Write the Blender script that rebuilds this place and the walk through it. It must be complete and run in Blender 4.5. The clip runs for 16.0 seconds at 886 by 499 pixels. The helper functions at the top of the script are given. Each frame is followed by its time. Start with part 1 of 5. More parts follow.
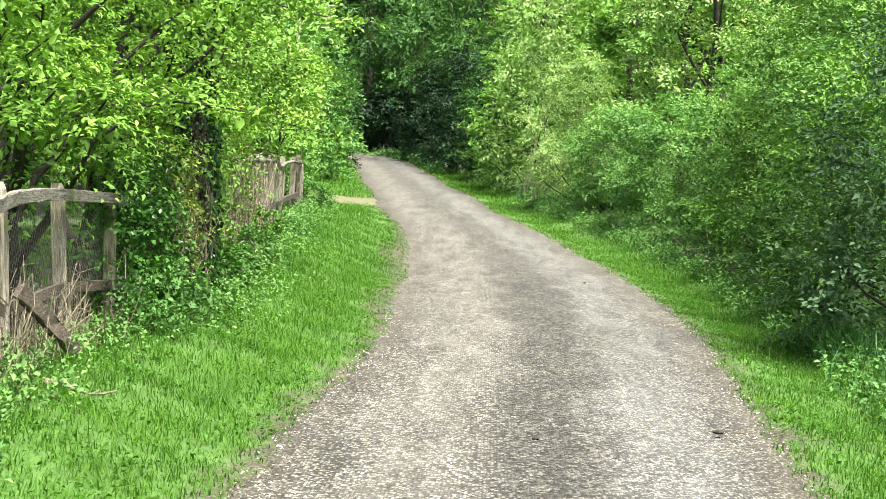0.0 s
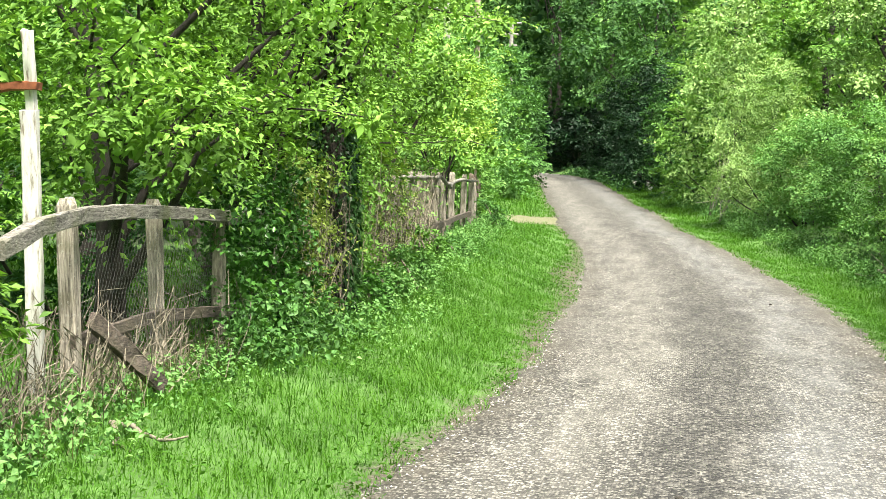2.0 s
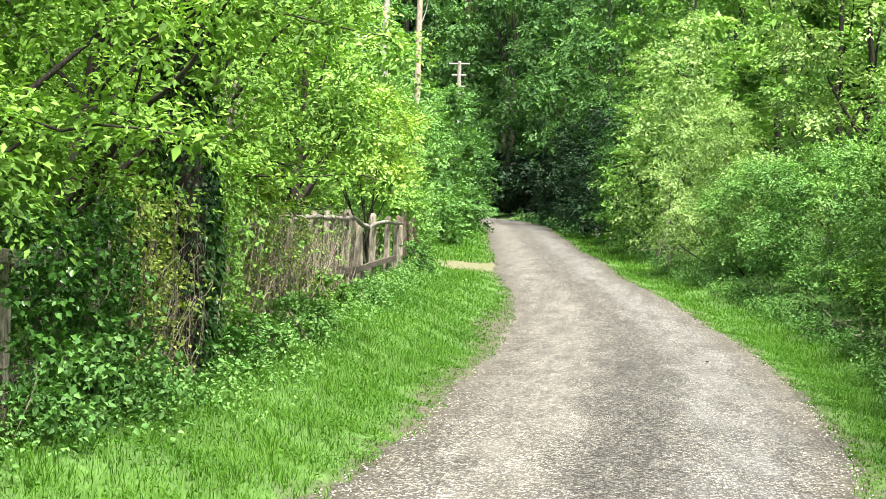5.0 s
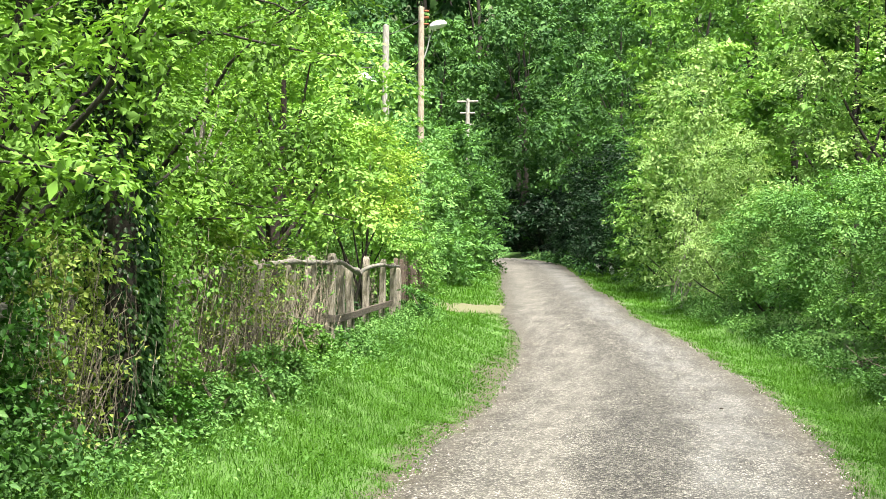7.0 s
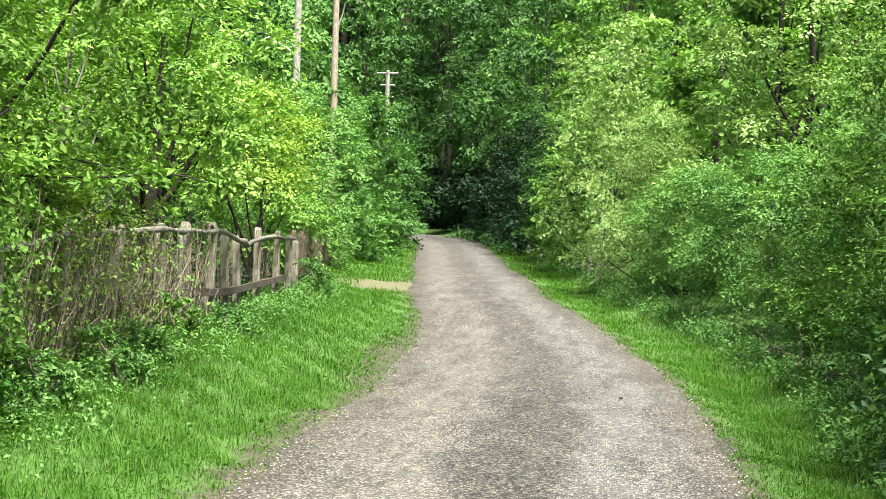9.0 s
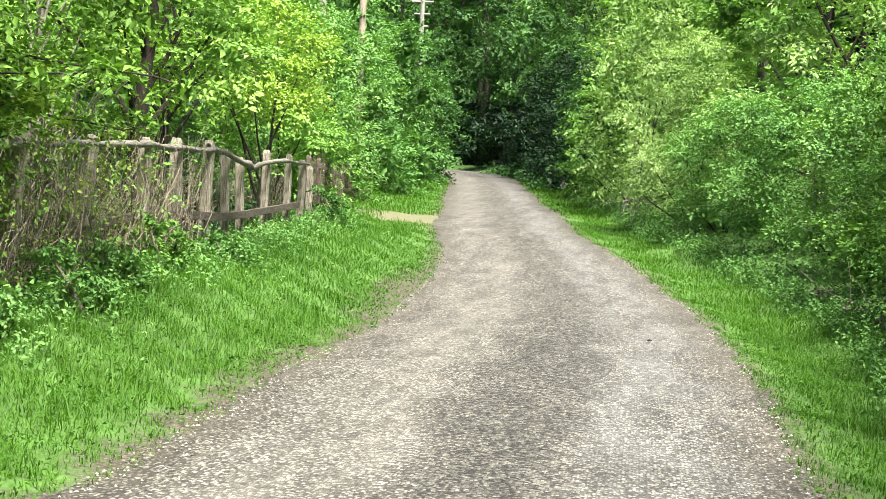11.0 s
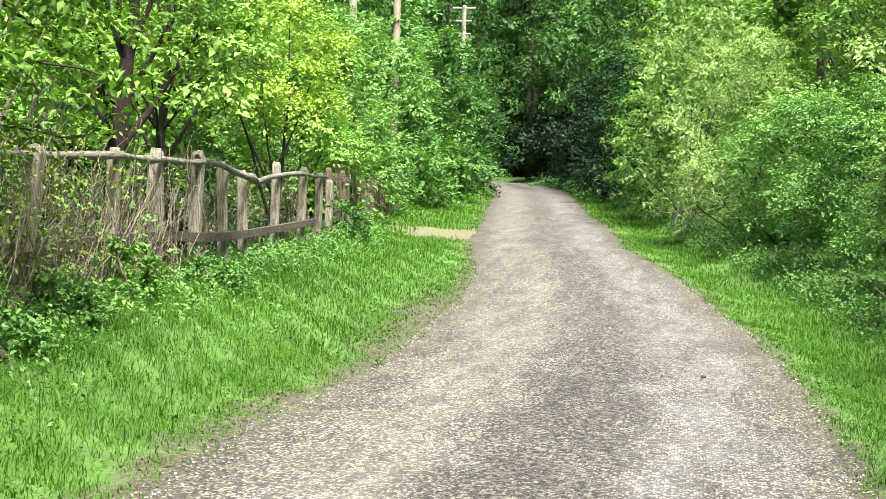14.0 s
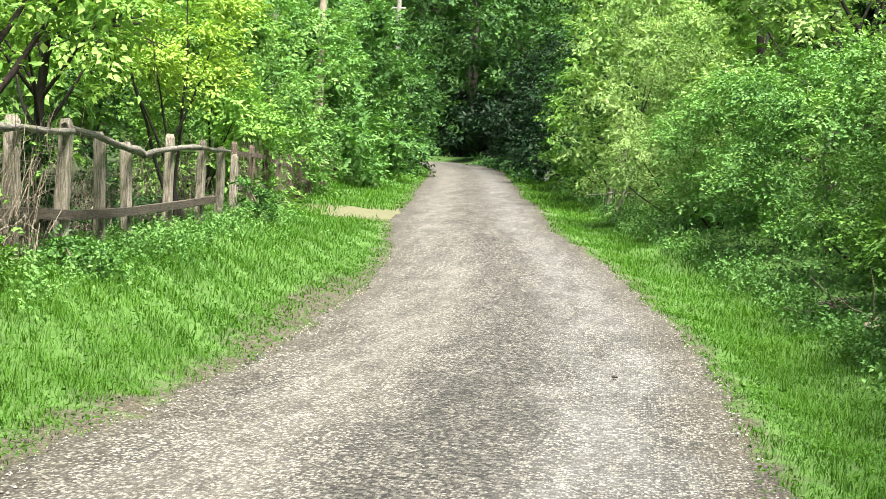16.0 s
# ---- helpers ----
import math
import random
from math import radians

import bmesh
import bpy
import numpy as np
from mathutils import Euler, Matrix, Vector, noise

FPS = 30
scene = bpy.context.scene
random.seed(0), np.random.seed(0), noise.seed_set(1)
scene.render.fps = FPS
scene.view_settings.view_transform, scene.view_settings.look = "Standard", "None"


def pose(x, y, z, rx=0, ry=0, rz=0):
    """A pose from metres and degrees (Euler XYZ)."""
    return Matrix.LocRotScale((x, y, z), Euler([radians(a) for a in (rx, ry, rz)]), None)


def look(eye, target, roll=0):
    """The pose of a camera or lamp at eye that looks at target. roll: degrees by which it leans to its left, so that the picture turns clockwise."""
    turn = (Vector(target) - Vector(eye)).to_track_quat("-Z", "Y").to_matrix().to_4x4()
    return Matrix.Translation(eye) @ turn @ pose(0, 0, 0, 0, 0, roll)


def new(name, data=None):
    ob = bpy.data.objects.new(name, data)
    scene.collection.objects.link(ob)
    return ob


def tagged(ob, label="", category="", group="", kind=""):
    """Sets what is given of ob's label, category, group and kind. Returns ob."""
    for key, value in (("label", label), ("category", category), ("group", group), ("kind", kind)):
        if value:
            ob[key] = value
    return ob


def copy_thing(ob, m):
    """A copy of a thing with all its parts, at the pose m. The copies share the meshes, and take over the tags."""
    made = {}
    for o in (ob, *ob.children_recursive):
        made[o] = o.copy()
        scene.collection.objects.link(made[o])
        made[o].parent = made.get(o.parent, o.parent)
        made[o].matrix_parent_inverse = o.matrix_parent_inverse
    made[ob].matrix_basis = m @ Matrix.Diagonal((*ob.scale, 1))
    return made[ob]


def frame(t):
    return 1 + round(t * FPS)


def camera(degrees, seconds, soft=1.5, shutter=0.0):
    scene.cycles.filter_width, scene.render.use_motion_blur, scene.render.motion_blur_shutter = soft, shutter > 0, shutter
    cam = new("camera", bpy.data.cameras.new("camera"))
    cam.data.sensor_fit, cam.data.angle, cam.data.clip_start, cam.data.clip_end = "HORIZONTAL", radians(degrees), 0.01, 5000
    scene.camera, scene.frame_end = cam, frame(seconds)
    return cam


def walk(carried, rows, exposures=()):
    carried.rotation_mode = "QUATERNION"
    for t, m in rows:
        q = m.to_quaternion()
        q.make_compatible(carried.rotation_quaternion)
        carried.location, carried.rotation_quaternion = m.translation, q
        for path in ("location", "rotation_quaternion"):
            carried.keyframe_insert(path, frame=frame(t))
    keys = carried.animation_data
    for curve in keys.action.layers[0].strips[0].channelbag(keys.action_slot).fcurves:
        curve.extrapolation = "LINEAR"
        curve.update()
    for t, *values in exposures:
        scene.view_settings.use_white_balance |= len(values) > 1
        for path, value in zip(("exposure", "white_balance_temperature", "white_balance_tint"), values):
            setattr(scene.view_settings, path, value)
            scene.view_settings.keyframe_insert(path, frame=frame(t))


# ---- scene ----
cam = camera(33.0, 16.0, soft=0.85)
PATH = [
    (0, (-0.629, -12.284, 1.646), (-0.693, -10.287, 1.561), 2.0),
    (0.5, (-0.563, -11.875, 1.584), (-0.711, -9.882, 1.505), 2.7),
    (1, (-0.48, -11.47, 1.602), (-0.711, -9.484, 1.543), 2.1),
    (1.5, (-0.332, -11.086, 1.611), (-0.643, -9.112, 1.54), 1.3),
    (2, (-0.274, -10.664, 1.585), (-0.6, -8.692, 1.521), 1.2),
    (2.5, (-0.186, -10.262, 1.59), (-0.488, -8.285, 1.553), 1.5),
    (3, (-0.056, -9.892, 1.603), (-0.346, -7.914, 1.572), 2.1),
    (3.5, (-0.079, -9.468, 1.56), (-0.339, -7.485, 1.539), 2.9),
    (4, (-0.049, -9.058, 1.57), (-0.288, -7.073, 1.58), 2.9),
    (4.2, (-0.007, -8.896, 1.571), (-0.256, -6.912, 1.569), 2.5),
    (6.3, (0.296, -7.194, 1.59), (0.001, -5.215, 1.59), 1.4),
    (6.5, (0.306, -6.981, 1.621), (0.023, -5.002, 1.636), 0.6),
    (7, (0.388, -6.567, 1.614), (0.082, -4.591, 1.667), 0.3),
    (7.5, (0.448, -6.241, 1.615), (0.101, -4.273, 1.686), 2.4),
    (8, (0.45, -5.724, 1.618), (0.171, -3.745, 1.697), 3.4),
    (8.5, (0.597, -5.344, 1.597), (0.355, -3.361, 1.674), 1.8),
    (9, (0.708, -4.98, 1.6), (0.498, -2.991, 1.624), 1.6),
    (9.2, (0.712, -4.788, 1.562), (0.534, -2.796, 1.56), 1.9),
    (11.3, (0.896, -2.885, 1.445), (0.602, -0.908, 1.359), 2.8),
    (11.5, (0.957, -2.721, 1.45), (0.631, -0.752, 1.314), 2.7),
    (12, (0.989, -2.355, 1.441), (0.602, -0.404, 1.231), 3.3),
    (12.5, (0.924, -1.918, 1.474), (0.541, 0.043, 1.369), 3.8),
    (13, (0.99, -1.513, 1.461), (0.591, 0.444, 1.36), 3.1),
    (13.5, (0.957, -1.119, 1.437), (0.577, 0.843, 1.352), 2.6),
    (14, (0.88, -0.664, 1.48), (0.548, 1.308, 1.436), 1.8),
    (14.5, (0.982, -0.27, 1.479), (0.594, 1.692, 1.433), 1.9),
    (15, (1.001, 0.116, 1.441), (0.573, 2.068, 1.374), 2.9),
    (15.5, (1.005, 0.585, 1.474), (0.665, 2.555, 1.424), 2.3),
    (16, (1.147, 0.989, 1.486), (0.888, 2.971, 1.418), 2.4),
]
walk(cam, [(t, look(eye, target, roll)) for t, eye, target, roll in PATH], [(0, 2.02, 6700, 8), (4, 2.06, 6700, 9), (6.5, 2.08, 6700, 11), (7, 2.02, 6700, 10), (8, 1.92, 6700, 10), (9, 1.86, 6700, 9), (11.3, 2.02, 6700, 10), (13, 2.04, 6700, 11), (16, 2.0, 6700, 10)])

# ---- world and light ----
world = bpy.data.worlds.new("sky")
scene.world = world
world.use_nodes = True
_wn = world.node_tree.nodes
_wl = world.node_tree.links
_sky = _wn.new("ShaderNodeTexSky")
_sky.sky_type = "NISHITA"
_sky.sun_disc = False
_sky.sun_elevation = radians(65)
_sky.sun_rotation = radians(149)
_sky.dust_density = 4.0
_wn["Background"].inputs[1].default_value = 0.052
_wl.new(_sky.outputs[0], _wn["Background"].inputs[0])

sun_data = bpy.data.lights.new("sun", "SUN")
sun_data.energy = 5.0
sun_data.angle = radians(24)
sun_data.color = (1.0, 0.95, 0.86)
sun = new("sun", sun_data)
sun.matrix_world = look((12, -15, 50), (0, 5, 0))

rng = np.random.default_rng(11)


# ---- materials ----
def mat(name):
    m = bpy.data.materials.new(name)
    m.use_nodes = True
    return m, m.node_tree.nodes, m.node_tree.links, m.node_tree.nodes["Principled BSDF"]


def ramp(nodes, stops):
    r = nodes.new("ShaderNodeValToRGB")
    while len(r.color_ramp.elements) < len(stops):
        r.color_ramp.elements.new(0.5)
    for e, (p, c) in zip(r.color_ramp.elements, stops):
        e.position, e.color = p, (*c, 1)
    return r


def tex_noise(nodes, links, scale, detail=4, vector=None, rough=0.55):
    n = nodes.new("ShaderNodeTexNoise")
    n.inputs["Scale"].default_value = scale
    n.inputs["Detail"].default_value = detail
    n.inputs["Roughness"].default_value = rough
    if vector is not None:
        links.new(vector, n.inputs["Vector"])
    return n


def mixc(nodes, links, fac, a, b, mode="MIX"):
    m = nodes.new("ShaderNodeMix")
    m.data_type, m.blend_type = "RGBA", mode
    for slot, v in ((0, fac), (6, a), (7, b)):
        if hasattr(v, "links"):
            links.new(v, m.inputs[slot])
        elif slot == 0:
            m.inputs[0].default_value = v
        else:
            m.inputs[slot].default_value = (*v, 1)
    return m.outputs[2]


def maths(nodes, links, op, a, b=0.0, clamp=False):
    m = nodes.new("ShaderNodeMath")
    m.operation, m.use_clamp = op, clamp
    for k, v in enumerate((a, b)):
        if hasattr(v, "links"):
            links.new(v, m.inputs[k])
        else:
            m.inputs[k].default_value = v
    return m.outputs[0]


def bump(nodes, links, bsdf, height, strength, distance):
    b = nodes.new("ShaderNodeBump")
    b.inputs["Strength"].default_value = strength
    b.inputs["Distance"].default_value = distance
    links.new(height, b.inputs["Height"])
    links.new(b.outputs[0], bsdf.inputs["Normal"])


def leaf_material(name, dark, mid, light, gloss=0.6, through_light=0.22, vary=0.34):
    """Leaf: colour varies leaf by leaf and over patches of the plant; some light passes through."""
    m, nd, ln, b = mat(name)
    geo = nd.new("ShaderNodeNewGeometry")
    patch = tex_noise(nd, ln, 0.9, 3, geo.outputs["Position"])
    value = maths(nd, ln, "ADD", maths(nd, ln, "MULTIPLY", geo.outputs["Random Per Island"], vary),
                  maths(nd, ln, "MULTIPLY", maths(nd, ln, "SUBTRACT", patch.outputs[0], 0.42), 1.4))
    own = nd.new("ShaderNodeObjectInfo")
    value = maths(nd, ln, "ADD", value, maths(nd, ln, "SUBTRACT", maths(nd, ln, "MULTIPLY", own.outputs["Random"], 0.5), 0.11))
    r = ramp(nd, [(0.05, dark), (0.5, mid), (0.95, light)])
    ln.new(value, r.inputs[0])
    ln.new(r.outputs[0], b.inputs["Base Color"])
    b.inputs["Roughness"].default_value = gloss
    b.inputs["Specular IOR Level"].default_value = 0.2
    t = nd.new("ShaderNodeBsdfTranslucent")
    ln.new(mixc(nd, ln, 1.0, r.outputs[0], (1.25, 1.35, 0.6), "MULTIPLY"), t.inputs[0])
    mx = nd.new("ShaderNodeMixShader")
    mx.inputs[0].default_value = through_light
    ln.new(b.outputs[0], mx.inputs[1])
    ln.new(t.outputs[0], mx.inputs[2])
    ln.new(mx.outputs[0], nd["Material Output"].inputs[0])
    return m


def wood_material(name, dark, light, moss=(0.10, 0.13, 0.05), moss_amount=0.5, stretch=14, lengthwise=False, lichen=0.5):
    """Weathered wood: grain along z, grey wear, patches of moss."""
    m, nd, ln, b = mat(name)
    tc = nd.new("ShaderNodeTexCoord")
    mp = nd.new("ShaderNodeMapping")
    mp.inputs["Scale"].default_value = (stretch, 1.2, stretch) if lengthwise else (stretch, stretch, 1.2)
    ln.new(tc.outputs["Object"], mp.inputs[0])
    grain = tex_noise(nd, ln, 5, 8, mp.outputs[0], 0.7)
    r = ramp(nd, [(0.38, dark), (0.62, light)])
    ln.new(grain.outputs[0], r.inputs[0])
    big = tex_noise(nd, ln, 3.5, 5, tc.outputs["Object"])
    k = ramp(nd, [(0.5, (0, 0, 0)), (0.68, (1, 1, 1))])
    ln.new(big.outputs[0], k.inputs[0])
    col = mixc(nd, ln, maths(nd, ln, "MULTIPLY", k.outputs[0], moss_amount), r.outputs[0], moss)
    flecks = tex_noise(nd, ln, 38, 3, tc.outputs["Object"], 0.6)
    fk = ramp(nd, [(0.60, (0, 0, 0)), (0.68, (1, 1, 1))])
    ln.new(flecks.outputs[0], fk.inputs[0])
    col = mixc(nd, ln, maths(nd, ln, "MULTIPLY", fk.outputs[0], lichen), col, (0.42, 0.42, 0.37))
    ln.new(col, b.inputs["Base Color"])
    b.inputs["Roughness"].default_value = 0.9
    bump(nd, ln, b, grain.outputs[0], 0.8, 0.012)
    return m


def bark_material(name, dark, light):
    m, nd, ln, b = mat(name)
    tc = nd.new("ShaderNodeTexCoord")
    mp = nd.new("ShaderNodeMapping")
    mp.inputs["Scale"].default_value = (10, 10, 2.5)
    ln.new(tc.outputs["Object"], mp.inputs[0])
    n = tex_noise(nd, ln, 3, 8, mp.outputs[0], 0.7)
    r = ramp(nd, [(0.35, dark), (0.7, light)])
    ln.new(n.outputs[0], r.inputs[0])
    ln.new(r.outputs[0], b.inputs["Base Color"])
    b.inputs["Roughness"].default_value = 0.95
    bump(nd, ln, b, n.outputs[0], 1.0, 0.02)
    return m


M_PLUM = leaf_material("plum_leaf", (0.056, 0.128, 0.020), (0.180, 0.355, 0.058), (0.33, 0.51, 0.120))
M_HAZEL = leaf_material("hazel_leaf", (0.044, 0.110, 0.022), (0.145, 0.305, 0.060), (0.275, 0.455, 0.120))
M_WILLOW = leaf_material("willow_leaf", (0.090, 0.170, 0.050), (0.240, 0.385, 0.130), (0.39, 0.54, 0.22))
M_YELLOW = leaf_material("yellow_leaf", (0.16, 0.27, 0.045), (0.28, 0.44, 0.080), (0.41, 0.58, 0.15))
# at the bend and behind the fence this dark green stands in for shade
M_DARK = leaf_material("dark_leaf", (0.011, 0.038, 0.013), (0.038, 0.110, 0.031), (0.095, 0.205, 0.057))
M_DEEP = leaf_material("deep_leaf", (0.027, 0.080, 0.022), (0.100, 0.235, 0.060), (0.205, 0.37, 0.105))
# near-black leaf: the shade of the bend's hollow is put into the colour
M_SHADELEAF = leaf_material("shade_dark_leaf", (0.003, 0.012, 0.005), (0.010, 0.034, 0.013), (0.028, 0.075, 0.026), 0.5, 0.08)
M_GREY = leaf_material("grey_leaf", (0.03, 0.072, 0.032), (0.085, 0.165, 0.075), (0.18, 0.29, 0.14))
M_IVY = leaf_material("ivy_leaf", (0.020, 0.066, 0.013), (0.072, 0.195, 0.036), (0.190, 0.350, 0.080), 0.3, 0.15)
M_OLDIVY = leaf_material("old_ivy_leaf", (0.008, 0.028, 0.008), (0.025, 0.070, 0.017), (0.075, 0.15, 0.040), 0.3, 0.08)
M_BRAMBLE = leaf_material("bramble_leaf", (0.032, 0.088, 0.022), (0.080, 0.195, 0.048), (0.155, 0.295, 0.086), 0.55, 0.2, 0.5)
M_DRYLEAF = leaf_material("drying_leaf", (0.075, 0.095, 0.030), (0.160, 0.225, 0.050), (0.27, 0.36, 0.085))
M_GRASS = leaf_material("grass_blade", (0.034, 0.100, 0.010), (0.054, 0.144, 0.014), (0.079, 0.182, 0.023), 0.6, 0.38, 0.3)
M_REED = leaf_material("reed_blade", (0.035, 0.110, 0.030), (0.070, 0.190, 0.060), (0.120, 0.260, 0.090), 0.4, 0.3)
M_DRYGRASS = leaf_material("dry_grass", (0.085, 0.080, 0.050), (0.170, 0.158, 0.100), (0.28, 0.265, 0.18), 0.7, 0.2)
M_BARK = bark_material("dark_bark", (0.012, 0.011, 0.009), (0.048, 0.041, 0.033))
M_REDBARK = bark_material("red_bark", (0.010, 0.008, 0.007), (0.045, 0.030, 0.024))
M_PALEBARK = bark_material("pale_bark", (0.13, 0.12, 0.10), (0.34, 0.32, 0.28))
M_VINE = bark_material("dry_vine", (0.058, 0.050, 0.034), (0.280, 0.250, 0.190))
M_POST = wood_material("weathered_post", (0.085, 0.074, 0.060), (0.400, 0.365, 0.305), (0.11, 0.11, 0.05), 0.6)
M_RAIL = wood_material("grey_rail", (0.034, 0.031, 0.027), (0.250, 0.238, 0.215), (0.11, 0.12, 0.05), 0.6, 16, True)
M_DARKRAIL = wood_material("dark_rail", (0.022, 0.018, 0.015), (0.115, 0.092, 0.074), (0.10, 0.09, 0.05), 0.4, 16, True, 0.15)
M_BROWN = wood_material("brown_board", (0.036, 0.027, 0.021), (0.150, 0.112, 0.088), (0.10, 0.08, 0.04), 0.2)
M_POLE = wood_material("pole_wood", (0.190, 0.155, 0.120), (0.400, 0.345, 0.280), (0.2, 0.2, 0.15), 0.2, 6)
M_GREYPOLE = wood_material("grey_pole", (0.170, 0.165, 0.150), (0.380, 0.370, 0.340), (0.2, 0.2, 0.15), 0.2, 6)


def white_paint():
    m, nd, ln, b = mat("flaking_white_paint")
    tc = nd.new("ShaderNodeTexCoord")
    mp = nd.new("ShaderNodeMapping")
    mp.inputs["Scale"].default_value = (12, 12, 1.5)
    ln.new(tc.outputs["Object"], mp.inputs[0])
    n = tex_noise(nd, ln, 3, 8, mp.outputs[0], 0.65)
    r = ramp(nd, [(0.36, (0.20, 0.17, 0.13)), (0.46, (0.56, 0.55, 0.52)), (0.70, (0.76, 0.755, 0.74))])
    ln.new(n.outputs[0], r.inputs[0])
    ln.new(r.outputs[0], b.inputs["Base Color"])
    b.inputs["Roughness"].default_value = 0.65
    bump(nd, ln, b, n.outputs[0], 0.5, 0.006)
    return m


def rust():
    m, nd, ln, b = mat("rust")
    tc = nd.new("ShaderNodeTexCoord")
    n = tex_noise(nd, ln, 14, 8, tc.outputs["Object"], 0.7)
    r = ramp(nd, [(0.3, (0.10, 0.028, 0.012)), (0.6, (0.26, 0.085, 0.035)), (0.8, (0.38, 0.19, 0.11))])
    ln.new(n.outputs[0], r.inputs[0])
    ln.new(r.outputs[0], b.inputs["Base Color"])
    b.inputs["Roughness"].default_value = 0.9
    bump(nd, ln, b, n.outputs[0], 0.6, 0.006)
    return m


def plain(name, colour, rough=0.5, metal=0.0):
    m, nd, ln, b = mat(name)
    tc = nd.new("ShaderNodeTexCoord")
    n = tex_noise(nd, ln, 20, 6, tc.outputs["Object"])
    ln.new(mixc(nd, ln, n.outputs[0], [c * 0.75 for c in colour], [min(1, c * 1.2) for c in colour]), b.inputs["Base Color"])
    b.inputs["Roughness"].default_value, b.inputs["Metallic"].default_value = rough, metal
    return m


M_WHITE = white_paint()
M_RUST = rust()
M_WIRE = plain("galvanised_wire", (0.13, 0.13, 0.12), 0.5, 0.6)
M_CABLE = plain("black_cable", (0.03, 0.03, 0.03), 0.6)
M_LAMP = plain("lamp_housing", (0.75, 0.76, 0.76), 0.35)
M_STEEL = plain("grey_steel", (0.42, 0.44, 0.45), 0.5, 0.4)
M_PETAL = plain("white_petal", (0.75, 0.76, 0.70), 0.6)
M_SEED = plain("seed_head", (0.42, 0.44, 0.22), 0.8)


def road_material():
    """Chip-sealed lane: pale stones in dark binder, paler wheel tracks, a darker middle, damp and mossy stains."""
    m, nd, ln, b = mat("chipseal_road")
    geo = nd.new("ShaderNodeNewGeometry")
    uv = nd.new("ShaderNodeUVMap")
    sep = nd.new("ShaderNodeSeparateXYZ")
    ln.new(uv.outputs[0], sep.inputs[0])
    u = sep.outputs[0]
    pos = geo.outputs["Position"]
    cells = nd.new("ShaderNodeTexVoronoi")
    cells.inputs["Scale"].default_value = 46
    cells.inputs["Randomness"].default_value = 1.0
    long_stones = nd.new("ShaderNodeMapping")
    long_stones.inputs["Scale"].default_value = (1.1, 0.68, 1.0)
    ln.new(pos, long_stones.inputs[0])
    ln.new(long_stones.outputs[0], cells.inputs["Vector"])
    grey = nd.new("ShaderNodeSeparateColor")
    ln.new(cells.outputs["Color"], grey.inputs[0])
    stone = ramp(nd, [(0.0, (0.014, 0.013, 0.012)), (0.3, (0.062, 0.059, 0.054)), (0.58, (0.165, 0.158, 0.143)), (1.0, (0.36, 0.346, 0.312))])
    ln.new(grey.outputs[0], stone.inputs[0])
    gap = ramp(nd, [(0.42, (1, 1, 1)), (0.70, (0, 0, 0))])
    ln.new(cells.outputs["Distance"], gap.inputs[0])
    edge_dark = mixc(nd, ln, gap.outputs[0], (0.028, 0.026, 0.024), stone.outputs[0])
    # worn, dusty film in the wheel tracks
    along = nd.new("ShaderNodeMapping")
    along.inputs["Scale"].default_value = (1.0, 0.22, 1.0)
    ln.new(pos, along.inputs[0])
    wob = tex_noise(nd, ln, 0.5, 4, pos)
    uw = maths(nd, ln, "ADD", u, maths(nd, ln, "MULTIPLY", maths(nd, ln, "SUBTRACT", wob.outputs[0], 0.5), 0.30))
    au = maths(nd, ln, "ABSOLUTE", maths(nd, ln, "SUBTRACT", maths(nd, ln, "ABSOLUTE", maths(nd, ln, "SUBTRACT", uw, 0.02)), 0.50))
    track = ramp(nd, [(0.10, (1, 1, 1)), (0.40, (0, 0, 0))])
    ln.new(au, track.inputs[0])
    blotch = tex_noise(nd, ln, 2.2, 6, along.outputs[0], 0.65)
    bl = ramp(nd, [(0.35, (0.25, 0.25, 0.25)), (0.68, (1, 1, 1))])
    ln.new(blotch.outputs[0], bl.inputs[0])
    dust = maths(nd, ln, "MULTIPLY", maths(nd, ln, "MULTIPLY", track.outputs[0], bl.outputs[0]), 0.48)
    tone = ramp(nd, [(0.45, (0.225, 0.216, 0.197)), (0.64, (0.205, 0.210, 0.216))])
    ln.new(maths(nd, ln, "ADD", maths(nd, ln, "MULTIPLY", u, 0.5), 0.5), tone.inputs[0])
    col = mixc(nd, ln, dust, edge_dark, tone.outputs[0])
    # the dark, mossy middle and outer margins
    mid = ramp(nd, [(0.12, (1, 1, 1)), (0.34, (0, 0, 0))])
    ln.new(maths(nd, ln, "ABSOLUTE", maths(nd, ln, "SUBTRACT", uw, 0.06)), mid.inputs[0])
    fine = tex_noise(nd, ln, 6, 6, pos, 0.7)
    fr = ramp(nd, [(0.30, (0, 0, 0)), (0.55, (1, 1, 1))])
    ln.new(fine.outputs[0], fr.inputs[0])
    where = nd.new("ShaderNodeSeparateXYZ")
    ln.new(pos, where.inputs[0])
    near_part = ramp(nd, [(0.30, (1, 1, 1)), (0.62, (0.3, 0.3, 0.3))])  # the middle is mossier on the level stretch than up the slope
    ln.new(maths(nd, ln, "MULTIPLY", where.outputs[1], 0.025), near_part.inputs[0])
    dk = maths(nd, ln, "MULTIPLY", maths(nd, ln, "MULTIPLY", mid.outputs[0], fr.outputs[0]), near_part.outputs[0])
    col = mixc(nd, ln, dk, col, mixc(nd, ln, 0.36, (0.010, 0.0095, 0.0085), stone.outputs[0]))
    out = ramp(nd, [(0.74, (0, 0, 0)), (1.0, (1, 1, 1))])
    ln.new(maths(nd, ln, "ABSOLUTE", u), out.inputs[0])
